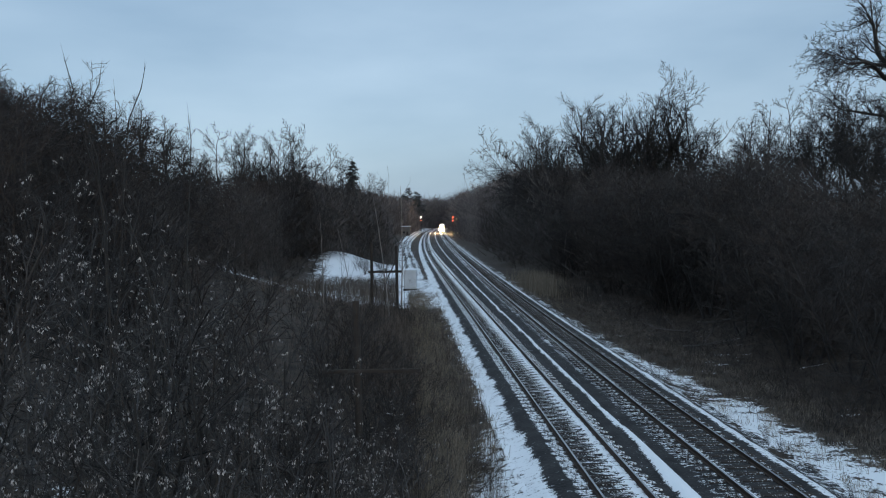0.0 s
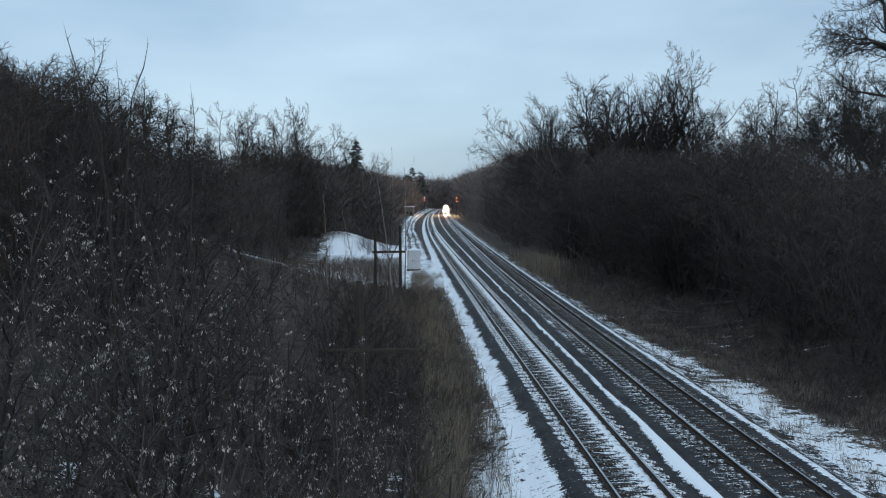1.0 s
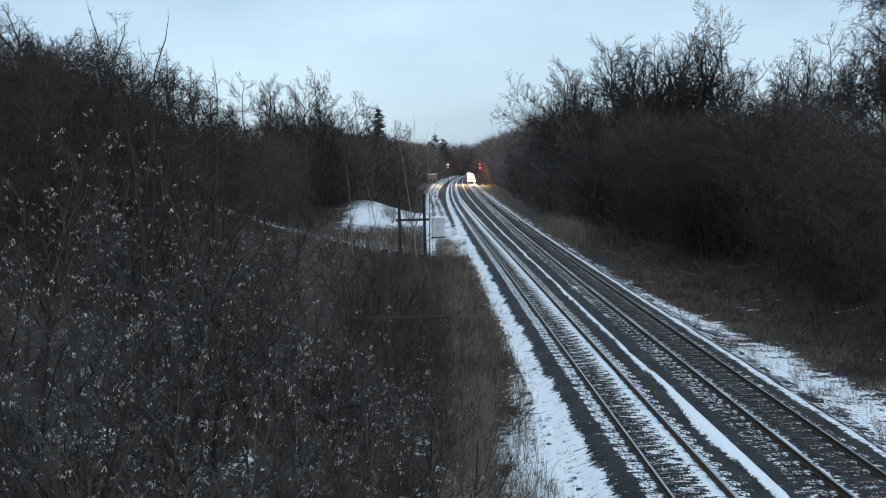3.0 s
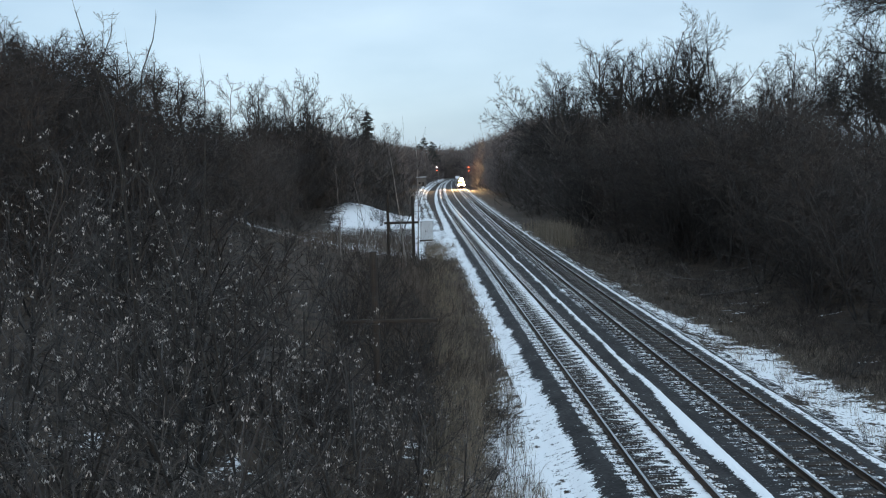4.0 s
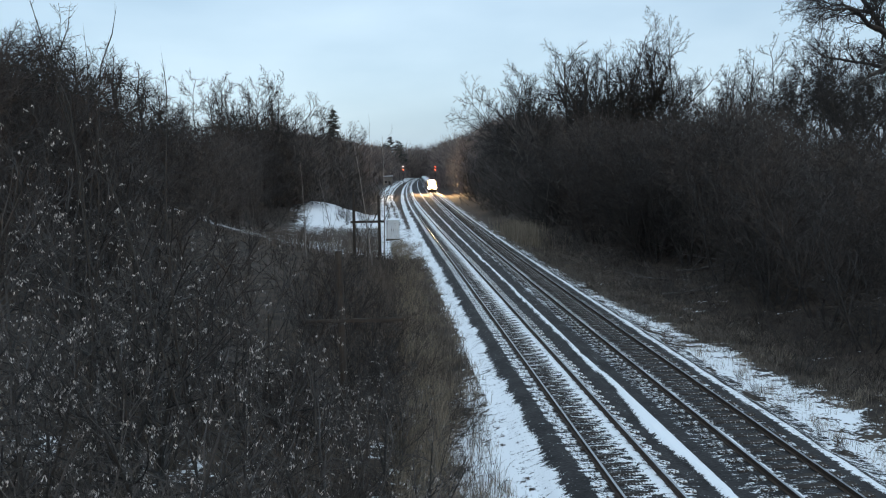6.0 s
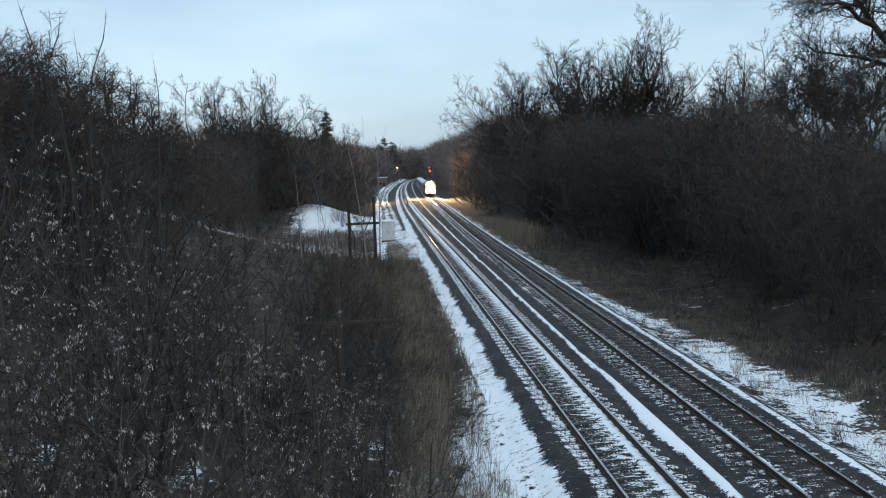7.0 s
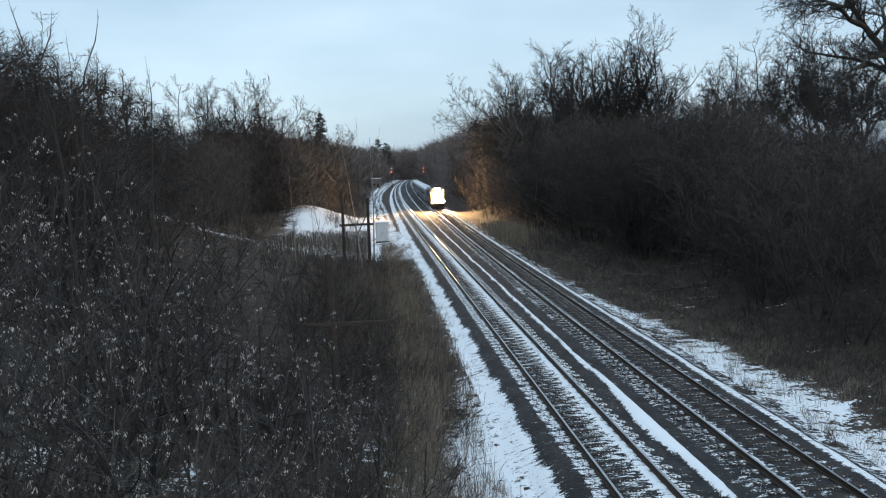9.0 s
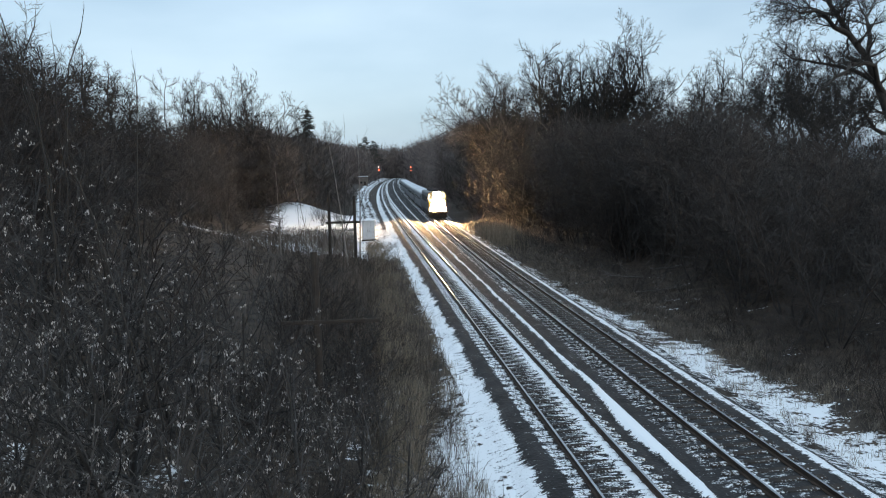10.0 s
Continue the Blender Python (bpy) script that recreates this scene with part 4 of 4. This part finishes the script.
def build_signal(x, y, top, lamps):
    z = ground_z(x, y)
    root = tagged(new("railway_signal"), "tall dark signal mast with small lit lamps beside the line", "railway signal", group="signals")
    root.location = (x, y, z)
    top -= z
    part("footing", boxed(-0.35, 0.35, -0.35, 0.35, -0.3, 0.3, bevel=0.03), GREY_PAINT, root)
    part("mast", rod((0, 0, 0.3), (0, 0, top + 0.5), 0.09, 0.07), BLACK_STEEL, root)
    for k, m in enumerate(lamps):
        h = top - 1.5 * k
        head = part("signal_head", boxed(-0.3, 0.3, -0.32, -0.1, h - 0.55, h + 0.55, bevel=0.05), BLACK_STEEL, root)
        part("lamp", dome((0, -0.33, h), 0.20, 0.5), m, head, "lit signal lens")
    for sx in (-0.2, 0.2):
        part("ladder_rail", rod((sx, 0.25, 0.2), (sx, 0.25, top), 0.025, sides=6), BLACK_STEEL, root)


def build_posts():
    """Two old poles tied by a rail, and a lone post with an arm."""
    x1, x2, y = -7.6, -5.2, 64.0
    root = tagged(new("pole_frame"), "pair of old dark timber poles joined by a crossbar", "pole frame")
    root.location = (x1, y, 0)
    for x, top in ((0.0, 6.15), (x2 - x1, 5.8)):
        part("pole", rod((x, 0, ground_z(x1 + x, y) - 0.3), (x + 0.05, 0, top), 0.16, 0.13), TIMBER, root)
    part("crossbar", boxed(-0.3, x2 - x1 + 0.6, -0.22, -0.14, 3.2, 3.42, bevel=0.02), TIMBER, root)
    part("brace", rod((x2 - x1 - 1.2, -0.15, 2.0), (x2 - x1, -0.15, 4.4), 0.05), TIMBER, root)
    x, y = -3.15, 22.0
    root = tagged(new("old_post"), "old dark timber post with a long horizontal arm in the brush", "post")
    root.location = (x, y, 0)
    part("pole", rod((0, 0, ground_z(x, y) - 0.3), (0, 0, 5.6), 0.13, 0.12), TIMBER, root)
    part("arm", boxed(-1.15, 2.1, -0.2, -0.12, 3.22, 3.34, bevel=0.015), TIMBER, root)


def blades(rnd, V, F, x, y, z, h, lean, w):
    a = rnd.uniform(0, 6.28)
    d = Vector((math.cos(a) * lean, math.sin(a) * lean, 1)).normalized()
    s = Vector((-math.sin(a + 0.7), math.cos(a + 0.7), 0)) * w
    p, i = Vector((x, y, z)), len(V)
    m = p + d * h * 0.6
    t = m + (d + Vector((math.cos(a), math.sin(a), 0)) * lean * 1.5).normalized() * h * 0.4
    n = s.cross(d).normalized() * w * 0.6
    V += [p - s, p + s, p + n, m - s * 0.7, m + s * 0.7, m + n * 0.7, t]
    F += [(i, i + 1, i + 4, i + 3), (i + 1, i + 2, i + 5, i + 4), (i + 2, i, i + 3, i + 5), (i + 3, i + 4, i + 6), (i + 4, i + 5, i + 6), (i + 5, i + 3, i + 6)]


def build_grass():
    rnd = random.Random(31)
    V, F = [], []
    for i in range(3600):
        left = rnd.random() < 0.58
        y = 14 + 66 * rnd.random() ** 1.3
        if left:
            x = left_x(y) - 2.5 - 0.5 * (1 - ease(20, 30, y)) - 3.4 * rnd.random() ** 0.7
            h, n = rnd.uniform(0.2, 0.6) + 1.0 * ease(3.4, 5.3, left_x(y) - x), 11
        else:
            x = right_x(y) + 3.0 + 4.4 * rnd.random() ** 0.8
            h, n = rnd.uniform(0.12, 0.5), 9
        if noise.noise((x * 0.7, y * 0.45, 21)) < -0.05 - 0.25 * rnd.random():
            continue
        for k in range(n):
            px, py = x + rnd.gauss(0, 0.14), y + rnd.gauss(0, 0.17)
            blades(rnd, V, F, px, py, ground_z(px, py) - 0.03, h * rnd.uniform(0.6, 1.3), abs(rnd.gauss(0, 0.4)), 0.007)
    tagged(link("dry_grass", V, F, STRAW_PALE), "dead tan grass standing in snow along the track", "grass", kind="stuff")
    V, F = [], []
    for i in range(2600):
        y = 84 + rnd.gauss(0, 5.5)
        x = right_x(y) + 5.2 + rnd.gauss(0, 1.2)
        blades(rnd, V, F, x, y, ground_z(x, y) - 0.05, rnd.uniform(1.4, 2.6), abs(rnd.gauss(0, 0.1)), 0.014)
    W, G = [], []
    for i in range(12500):
        y = 12 + 52 * rnd.random() ** 1.15
        x = left_x(y) - 2.9 - 0.5 * (1 - ease(18, 28, y)) - abs(rnd.gauss(0, 1)) * 5.2
        z = ground_z(x, y)
        h = min(brush_top(x, y) - z + noise.noise((x * 0.6, y * 0.6, 3)), 0.75 + 0.4 * max(0, left_x(y) - x - 3.4), 1.2 + 0.8 * ease(24, 36, y)) * rnd.uniform(0.3, 1.1)
        if h > 0.3 and gap(x, y) < 0.12 and (y > 24 or left_x(y) - x > 6 or rnd.random() < 0.6):
            a, l = rnd.uniform(0, 6.28), abs(rnd.gauss(0, 0.42))
            p = Vector((x, y, z - 0.05))
            tip = p + Vector((math.cos(a) * l, math.sin(a) * l, 1)).normalized() * h
            tube((W, G), [p, p.lerp(tip, 0.6) + Vector((rnd.gauss(0, 0.04), rnd.gauss(0, 0.04), 0)), tip], 0.009, 0.004, 3, True)
    for i in range(6500):
        y = rnd.uniform(62, 102)
        x = -y * rnd.uniform(0.083, 0.34)
        z = ground_z(x, y)
        h = min(2.6, EYE[2] - 0.082 * y - z + 0.6 * noise.noise((x * 0.4, y * 0.4, 3))) * rnd.uniform(0.4, 1.05)
        if h > 0.3:
            a, l = rnd.uniform(0, 6.28), abs(rnd.gauss(0, 0.3))
            p = Vector((x, y, z - 0.05))
            tip = p + Vector((math.cos(a) * l, math.sin(a) * l, 1)).normalized() * h
            tube((W, G), [p, p.lerp(tip, 0.6) + Vector((rnd.gauss(0, 0.06), rnd.gauss(0, 0.06), 0)), tip], 0.014, 0.008, 3, True)
    B, H = [], []
    for i in range(17000):
        y = 16 + 90 * rnd.random() ** 1.4
        x = right_x(y) + 6.4 - 2.2 * ease(30, 50, y) + abs(rnd.gauss(0, 1)) * 6
        p = Vector((x, y, ground_z(x, y) - 0.05))
        a, l = rnd.uniform(0, 6.28), abs(rnd.gauss(0, 1.5))
        tip = p + Vector((math.cos(a) * l, math.sin(a) * l, 1)).normalized() * rnd.uniform(0.3, 1.1) * (0.5 + 0.5 * ease(6, 9, x - right_x(y)))
        tube((B, H), [p, p.lerp(tip, 0.6) + Vector((rnd.gauss(0, 0.08), rnd.gauss(0, 0.08), 0.08)), tip], 0.011, 0.005, 3, True)
    M, N = [], []
    for i in range(330):
        y = 17 + 55 * rnd.random() ** 1.3
        x = right_x(y) + 6.6 - 2.3 * ease(27, 48, y) + abs(rnd.gauss(0, 1)) * 2.6 - 1.0
        size, way = rnd.uniform(0.5, 1.0), rnd.uniform(0, 6.28)
        for k in range(75):
            px, py = x + rnd.gauss(0, 0.33) * size, y + rnd.gauss(0, 0.33) * size
            blades(rnd, M, N, px, py, ground_z(px, py) - 0.04, rnd.uniform(0.3, 0.75) * size, abs(rnd.gauss(0.9, 0.5)), 0.010)
    tagged(link("matted_grass", M, N, STRAW), "hummocks of matted dead brown grass on the slope foot", "grass", kind="stuff")
    tagged(link("brambles", B, H, TWIG_RED), "tangled dark russet brambles on the cutting slope", "brambles", kind="stuff")
    tagged(link("dead_weeds", W, G, STRAW), "tall dead brown weed stalks crowding the bank", "weeds", kind="stuff")
    root = tagged(link("reed_clump", V, F, STRAW_PALE), "dense clump of tall dry tan reeds", "reeds")


def build_conifer(seed, height, label, reach, low, tiers, droop):
    """A trunk with tiers of boughs; low is where they begin, reach their length against the height."""
    rnd = random.Random(seed)
    root = tagged(new("conifer"), label, "conifer", "conifers")
    V, F = [], []
    tube((V, F), [Vector((0, 0, -0.3)), Vector((0, 0, height * 0.5)), Vector((0, 0, height))], height * 0.016, 0.03, 7)
    link("trunk", V, F, BARK, root, smooth=True)
    V, F = [], []
    for tier in range(tiers):
        b = low + (0.98 - low) * tier / (tiers - 1)
        far = height * reach * (1 - (b - low) / (1.02 - low)) ** 0.75 * rnd.uniform(0.75, 1.15) + 0.3
        for k in range(9):
            a, r = rnd.uniform(0, 6.28), far * rnd.uniform(0.55, 1.1)
            foot = Vector((0, 0, height * b + rnd.gauss(0, 0.32)))
            tip = foot + Vector((math.cos(a) * r, math.sin(a) * r, -r * droop + rnd.gauss(0, 0.15)))
            tube((V, F), [foot, tip], 0.06, 0.02, 3)
            for m in range(int(16 + r * 16)):
                q = foot.lerp(tip, rnd.uniform(0.2, 1.0))
                d = Vector((rnd.gauss(0, 0.5), rnd.gauss(0, 0.5), rnd.uniform(-0.5, 0.45))) + Vector((math.cos(a), math.sin(a), 0)) * 0.5
                tube((V, F), [q, q + d * 0.75], 0.09, 0, 3, True)
    link("crown", V, F, NEEDLE, root)
    return root


def build_old_tree():
    """Old leaning tree on the slope: trunk and great limbs as lines of (across, up), 45 m along the line."""
    rnd = random.Random(8)
    y = 45.0
    base = Vector((35.9, y, ground_z(35.9, y)))
    root = tagged(new("old_tree"), "large old bare tree leaning out with crooked dark limbs", "tree")
    root.location = base
    wood, fine = ([], []), ([], [])
    side = spec(seg=(5, 4, 3, 2, 1), sides=(6, 5, 4, 3, 3), kids=(7, 6, 6, 5), ratio=(0.5, 0.55, 0.55, 0.5), bare=(0.15, 0.15, 0.1, 0.1), angle=(52, 48, 45, 42), wob=(0.15, 0.2, 0.22, 0.25, 0.25), lift=(0.02, 0.04, 0.03, 0.0, 0.0), cut=3, taper=0.25, thin=0.6, tip=0.008)
    limbs = [
        (0.36, 0.08, 0.0, [(35.9, base.z - 0.3), (35.2, 4.5), (34.5, 6.6), (33.0, 11.2), (31.3, 15.0), (30.0, 16.5), (29.1, 17.8), (28.3, 19.6), (27.9, 20.8)]),
        (0.17, 0.03, -0.5, [(30.0, 16.5), (28.6, 16.9), (27.6, 17.6), (26.0, 17.7), (25.0, 17.7), (24.4, 17.1)]),
        (0.18, 0.05, 0.9, [(32.4, 13.0), (31.2, 14.2), (29.3, 14.9), (27.7, 15.4)]),
        (0.19, 0.03, -1.2, [(32.8, 12.4), (31.0, 14.3), (28.5, 14.2), (26.8, 13.3), (25.1, 12.5), (24.2, 11.6)]),
        (0.16, 0.03, 1.4, [(31.3, 15.0), (32.2, 17.4), (33.4, 18.8), (34.8, 20.0)]),
        (0.13, 0.03, 0.4, [(29.1, 17.8), (27.4, 18.4), (26.2, 18.8)]),
        (0.15, 0.03, -0.8, [(33.4, 9.8), (31.5, 10.2), (30.0, 11.6), (28.9, 11.3), (27.5, 10.2)]),
        (0.15, 0.03, 1.0, [(33.0, 11.2), (34.8, 13.6), (37.2, 15.0), (39.5, 17.5)])]
    for r0, r1, drift, line in limbs:
        pts = [Vector((x, y + drift * k, z)) - base for k, (x, z) in enumerate(line)]
        smooth = []
        for a, b in zip(pts, pts[1:]):
            smooth += [a, a.lerp(b, 0.5) + Vector((rnd.gauss(0, 0.10), rnd.gauss(0, 0.10), rnd.gauss(0, 0.10)))]
        smooth.append(pts[-1])
        tube(wood, smooth, r0, r1, 9)
        n = len(smooth)
        for k in range(6 if r0 > 0.4 else 2, n):
            here = smooth[k]
            ahead = (smooth[min(k + 1, n - 1)] - smooth[k - 1]).normalized()
            for m in range(3 if k < n - 1 else 4):
                turn = Vector((rnd.gauss(0, 1), rnd.gauss(0, 1), rnd.gauss(0.25, 0.8))).normalized()
                grow(rnd, (wood, fine, None), here, (ahead * 0.8 + turn).normalized(), rnd.uniform(1.3, 2.6), max(0.03, 0.4 * (r0 + (r1 - r0) * k / n)), 1, side)
    link("trunk", *wood, BARK, root, smooth=True)
    link("crown", *fine, TWIG_DARK, root)


SHOOTS = [
    (12, 0.030, [(-6.88, 11.52), (-6.83, 10.96), (-6.73, 10.30), (-6.54, 9.52)]),
    (12, 0.026, [(-6.13, 11.24), (-6.29, 10.80), (-6.58, 10.39), (-6.76, 9.82)]),
    (12, 0.020, [(-6.53, 10.93), (-6.55, 10.29), (-6.54, 9.52)]),
    (11, 0.030, [(-4.90, 10.91), (-5.08, 10.48), (-5.37, 10.01), (-5.54, 9.31), (-5.68, 8.60)]),
    (13, 0.038, [(-5.04, 10.62), (-5.04, 9.87), (-5.19, 8.61), (-5.32, 7.75)]),
    (13, 0.022, [(-6.45, 11.11), (-6.49, 10.34), (-6.65, 9.30)])]



def build_small_growth():
    # tall bare shoots and saplings
    whip = spec(kids=(7, 3, 2), ratio=(0.28, 0.4, 0.4), bare=(0.3, 0.2, 0.1), angle=(32, 35, 35), lift=(0.01, 0.12, 0.06, 0.0), wob=(0.025, 0.06, 0.1, 0.1), last=3, cut=1, tip=0.004, sides=(6, 3, 3, 3), seg=(8, 4, 3, 2), taper=0.2)
    protos = [make_tree("sapling", 90 + i, whip, 10.0, 0.024, BARK, TWIG_GREY, "thin dark bare sapling rising straight from the brush", "sapling", group="saplings") for i in range(2)]
    rnd = random.Random(12)
    for i, (x, y, top) in enumerate([(-12.5, 48, 9.2), (-8.9, 47, 8.2), (-5.6, 55, 11.6), (-4.4, 52, 9.5), (-9.8, 60, 8.0), (-15, 55, 9.5), (-19, 60, 10), (-3.4, 48, 7.2)]):
        ob = protos[i] if i < 2 else copy_thing(protos[i % 2], Matrix())
        place(ob, x, y, rnd.uniform(0, 360), (top - ground_z(x, y)) / 9.2)
        ob.rotation_euler = Euler((radians(rnd.gauss(0, 3)), radians(rnd.gauss(0, 4)), rnd.uniform(0, 6.28)))
    # long bare shoots beside the bridge: distance along, thickness, then (across, up) from tip to foot
    for y, r, line in SHOOTS:
        pts = [Vector((x, 0.15 * k, z)) for k, (x, z) in enumerate(line)][::-1]
        foot = Vector((pts[0].x + rnd.uniform(-1.4, 1.8), 2.0, 0))
        foot.z = ground_z(foot.x, y + 2.0) - 0.2
        pts = [foot] + [foot.lerp(pts[0], b) + Vector((rnd.gauss(0, 0.13), rnd.gauss(0, 0.13), 0.25 * b)) for b in (0.3, 0.6, 0.85)] + pts
        root = tagged(new("shoot"), "long bare grey shoot curving up above the brush", "sapling", "long shoots")
        root.location = (0, y, 0)
        V, F, twigs = [], [], ([], [])
        tube((V, F), pts, r * 0.8, 0.006, 6, True)
        link("stem", V, F, BARK, root, smooth=True)
        for k in range(4, len(pts) - 1):
            d = (pts[k + 1] - pts[k]).normalized()
            for m in range(2):
                q = pts[k].lerp(pts[k + 1], rnd.uniform(0.1, 0.7))
                tube(twigs, [q, q + (d + Vector((rnd.gauss(0, 0.5), rnd.gauss(0, 0.5), 0.2))).normalized() * rnd.uniform(0.08, 0.3)], 0.005, 0, 3, True)
        link("twig", *twigs, TWIG_GREY, root)
    # pale leaning young trees by the poles: foot, top
    pale = make_tree("young_tree", 95, whip, 10.0, 0.07, BARK_PALE, TWIG_GREY, "slender pale-barked young tree leaning over the brush", "tree", group="young pale trees")
    for i, (x, y, tx, tz) in enumerate([(-5.6, 60, -6.7, 10.2), (-4.6, 61, -4.3, 11.0), (-8.6, 59, -9.8, 7.4), (-11.9, 62, -12.0, 8.8)]):
        ob = pale if i == 0 else copy_thing(pale, Matrix())
        z = ground_z(x, y)
        place(ob, x, y, 0, (tz - z) / 9.4)
        ob.rotation_euler = Euler((0, math.atan2(tx - x, tz - z), 0))
    # conifers on the left-hand slope
    a = build_conifer(3, 24, "tall grey-green spruce with open tiers among bare trees", 0.18, 0.2, 26, 0.02)
    b = build_conifer(4, 20, "dark ragged pine with a broad crown on the skyline", 0.27, 0.45, 11, -0.15)
    for ob, x, y, top, turn in ((a, -33, 230, 29.0, 0), (b, -27.7, 452, 30.0, 0), (copy_thing(b, Matrix()), -22.4, 462, 27.8, 90), (copy_thing(b, Matrix()), -32, 466, 26, 200)):
        place(ob, x, y, turn, (top - ground_z(x, y)) / height_of(ob))
    # fallen branches on the right-hand slope
    fallen = spec(kids=(5, 4, 3), ratio=(0.5, 0.5, 0.5), bare=(0.2, 0.2, 0.1), angle=(45, 45, 45), lift=(0, 0.03, 0, 0), last=3, cut=1, tip=0.012, sides=(6, 4, 3, 3), seg=(6, 4, 3, 2))
    log = make_tree("fallen_branch", 97, fallen, 4.5, 0.07, BARK_DEAD, BARK_DEAD, "pale fallen branch lying on the slope", "fallen branch", group="fallen branches")
    for i, (x, y, z, turn) in enumerate([(19.0, 51, 0.9, 70), (20.5, 50, 0.9, 110), (22.5, 52, 1.2, 250), (17.2, 49, 0.7, 285), (21.5, 47, 0.9, 95), (15.5, 44, 0.5, 80)]):
        ob = log if i == 0 else copy_thing(log, Matrix())
        ob.location, ob.rotation_euler = (x, y, ground_z(x, y) + 0.25), Euler((radians(84), 0, radians(turn)))


def motions():
    """The train comes on along the right-hand track."""
    train = [(locomotive, 0.0)] + [(c, 17.9 + 26.0 * k) for k, c in enumerate(coaches)]
    for thing, back in train:
        rows = []
        for k in range(21):
            t = 0.5 * k
            y = FRONT_AT_END + SPEED * (10.0 - t) + back
            rows.append((t, pose(right_x(y), y, 0.0, 0, 0, heading(right_x, y + 8))))
        walk(thing, rows)


FRONT_AT_END, SPEED = 108.0, 30.0
build_ground()
build_bed()
build_track(left_x, "snowy railway track with timber sleepers nearest the brush", 1, lambda x: 0.43 + 0.24 * band(x, 0.36, 0.74, 0.08) + 0.04 * ease(0.8, 1.0, abs(x)))
build_track(right_x, "dark railway track with timber sleepers carrying the train", 2, lambda x: 0.34 + 0.28 * band(x, -0.74, -0.42, 0.06) + 0.04 * ease(0.8, 1.0, -x))
build_vegetation()
build_old_tree()
build_small_growth()
build_grass()
build_cabinet(-5.35, 88)
build_hut(-21.8, 330)
build_signal(-14.1, 330, 9.4, [WHITE_LAMP, RED_LAMP])
build_signal(1.4, 300, 8.9, [RED_LAMP, RED_LAMP])
build_posts()
locomotive = build_locomotive()
coach = build_coach()
coaches = [coach] + [copy_thing(coach, Matrix()) for k in range(5)]
motions()
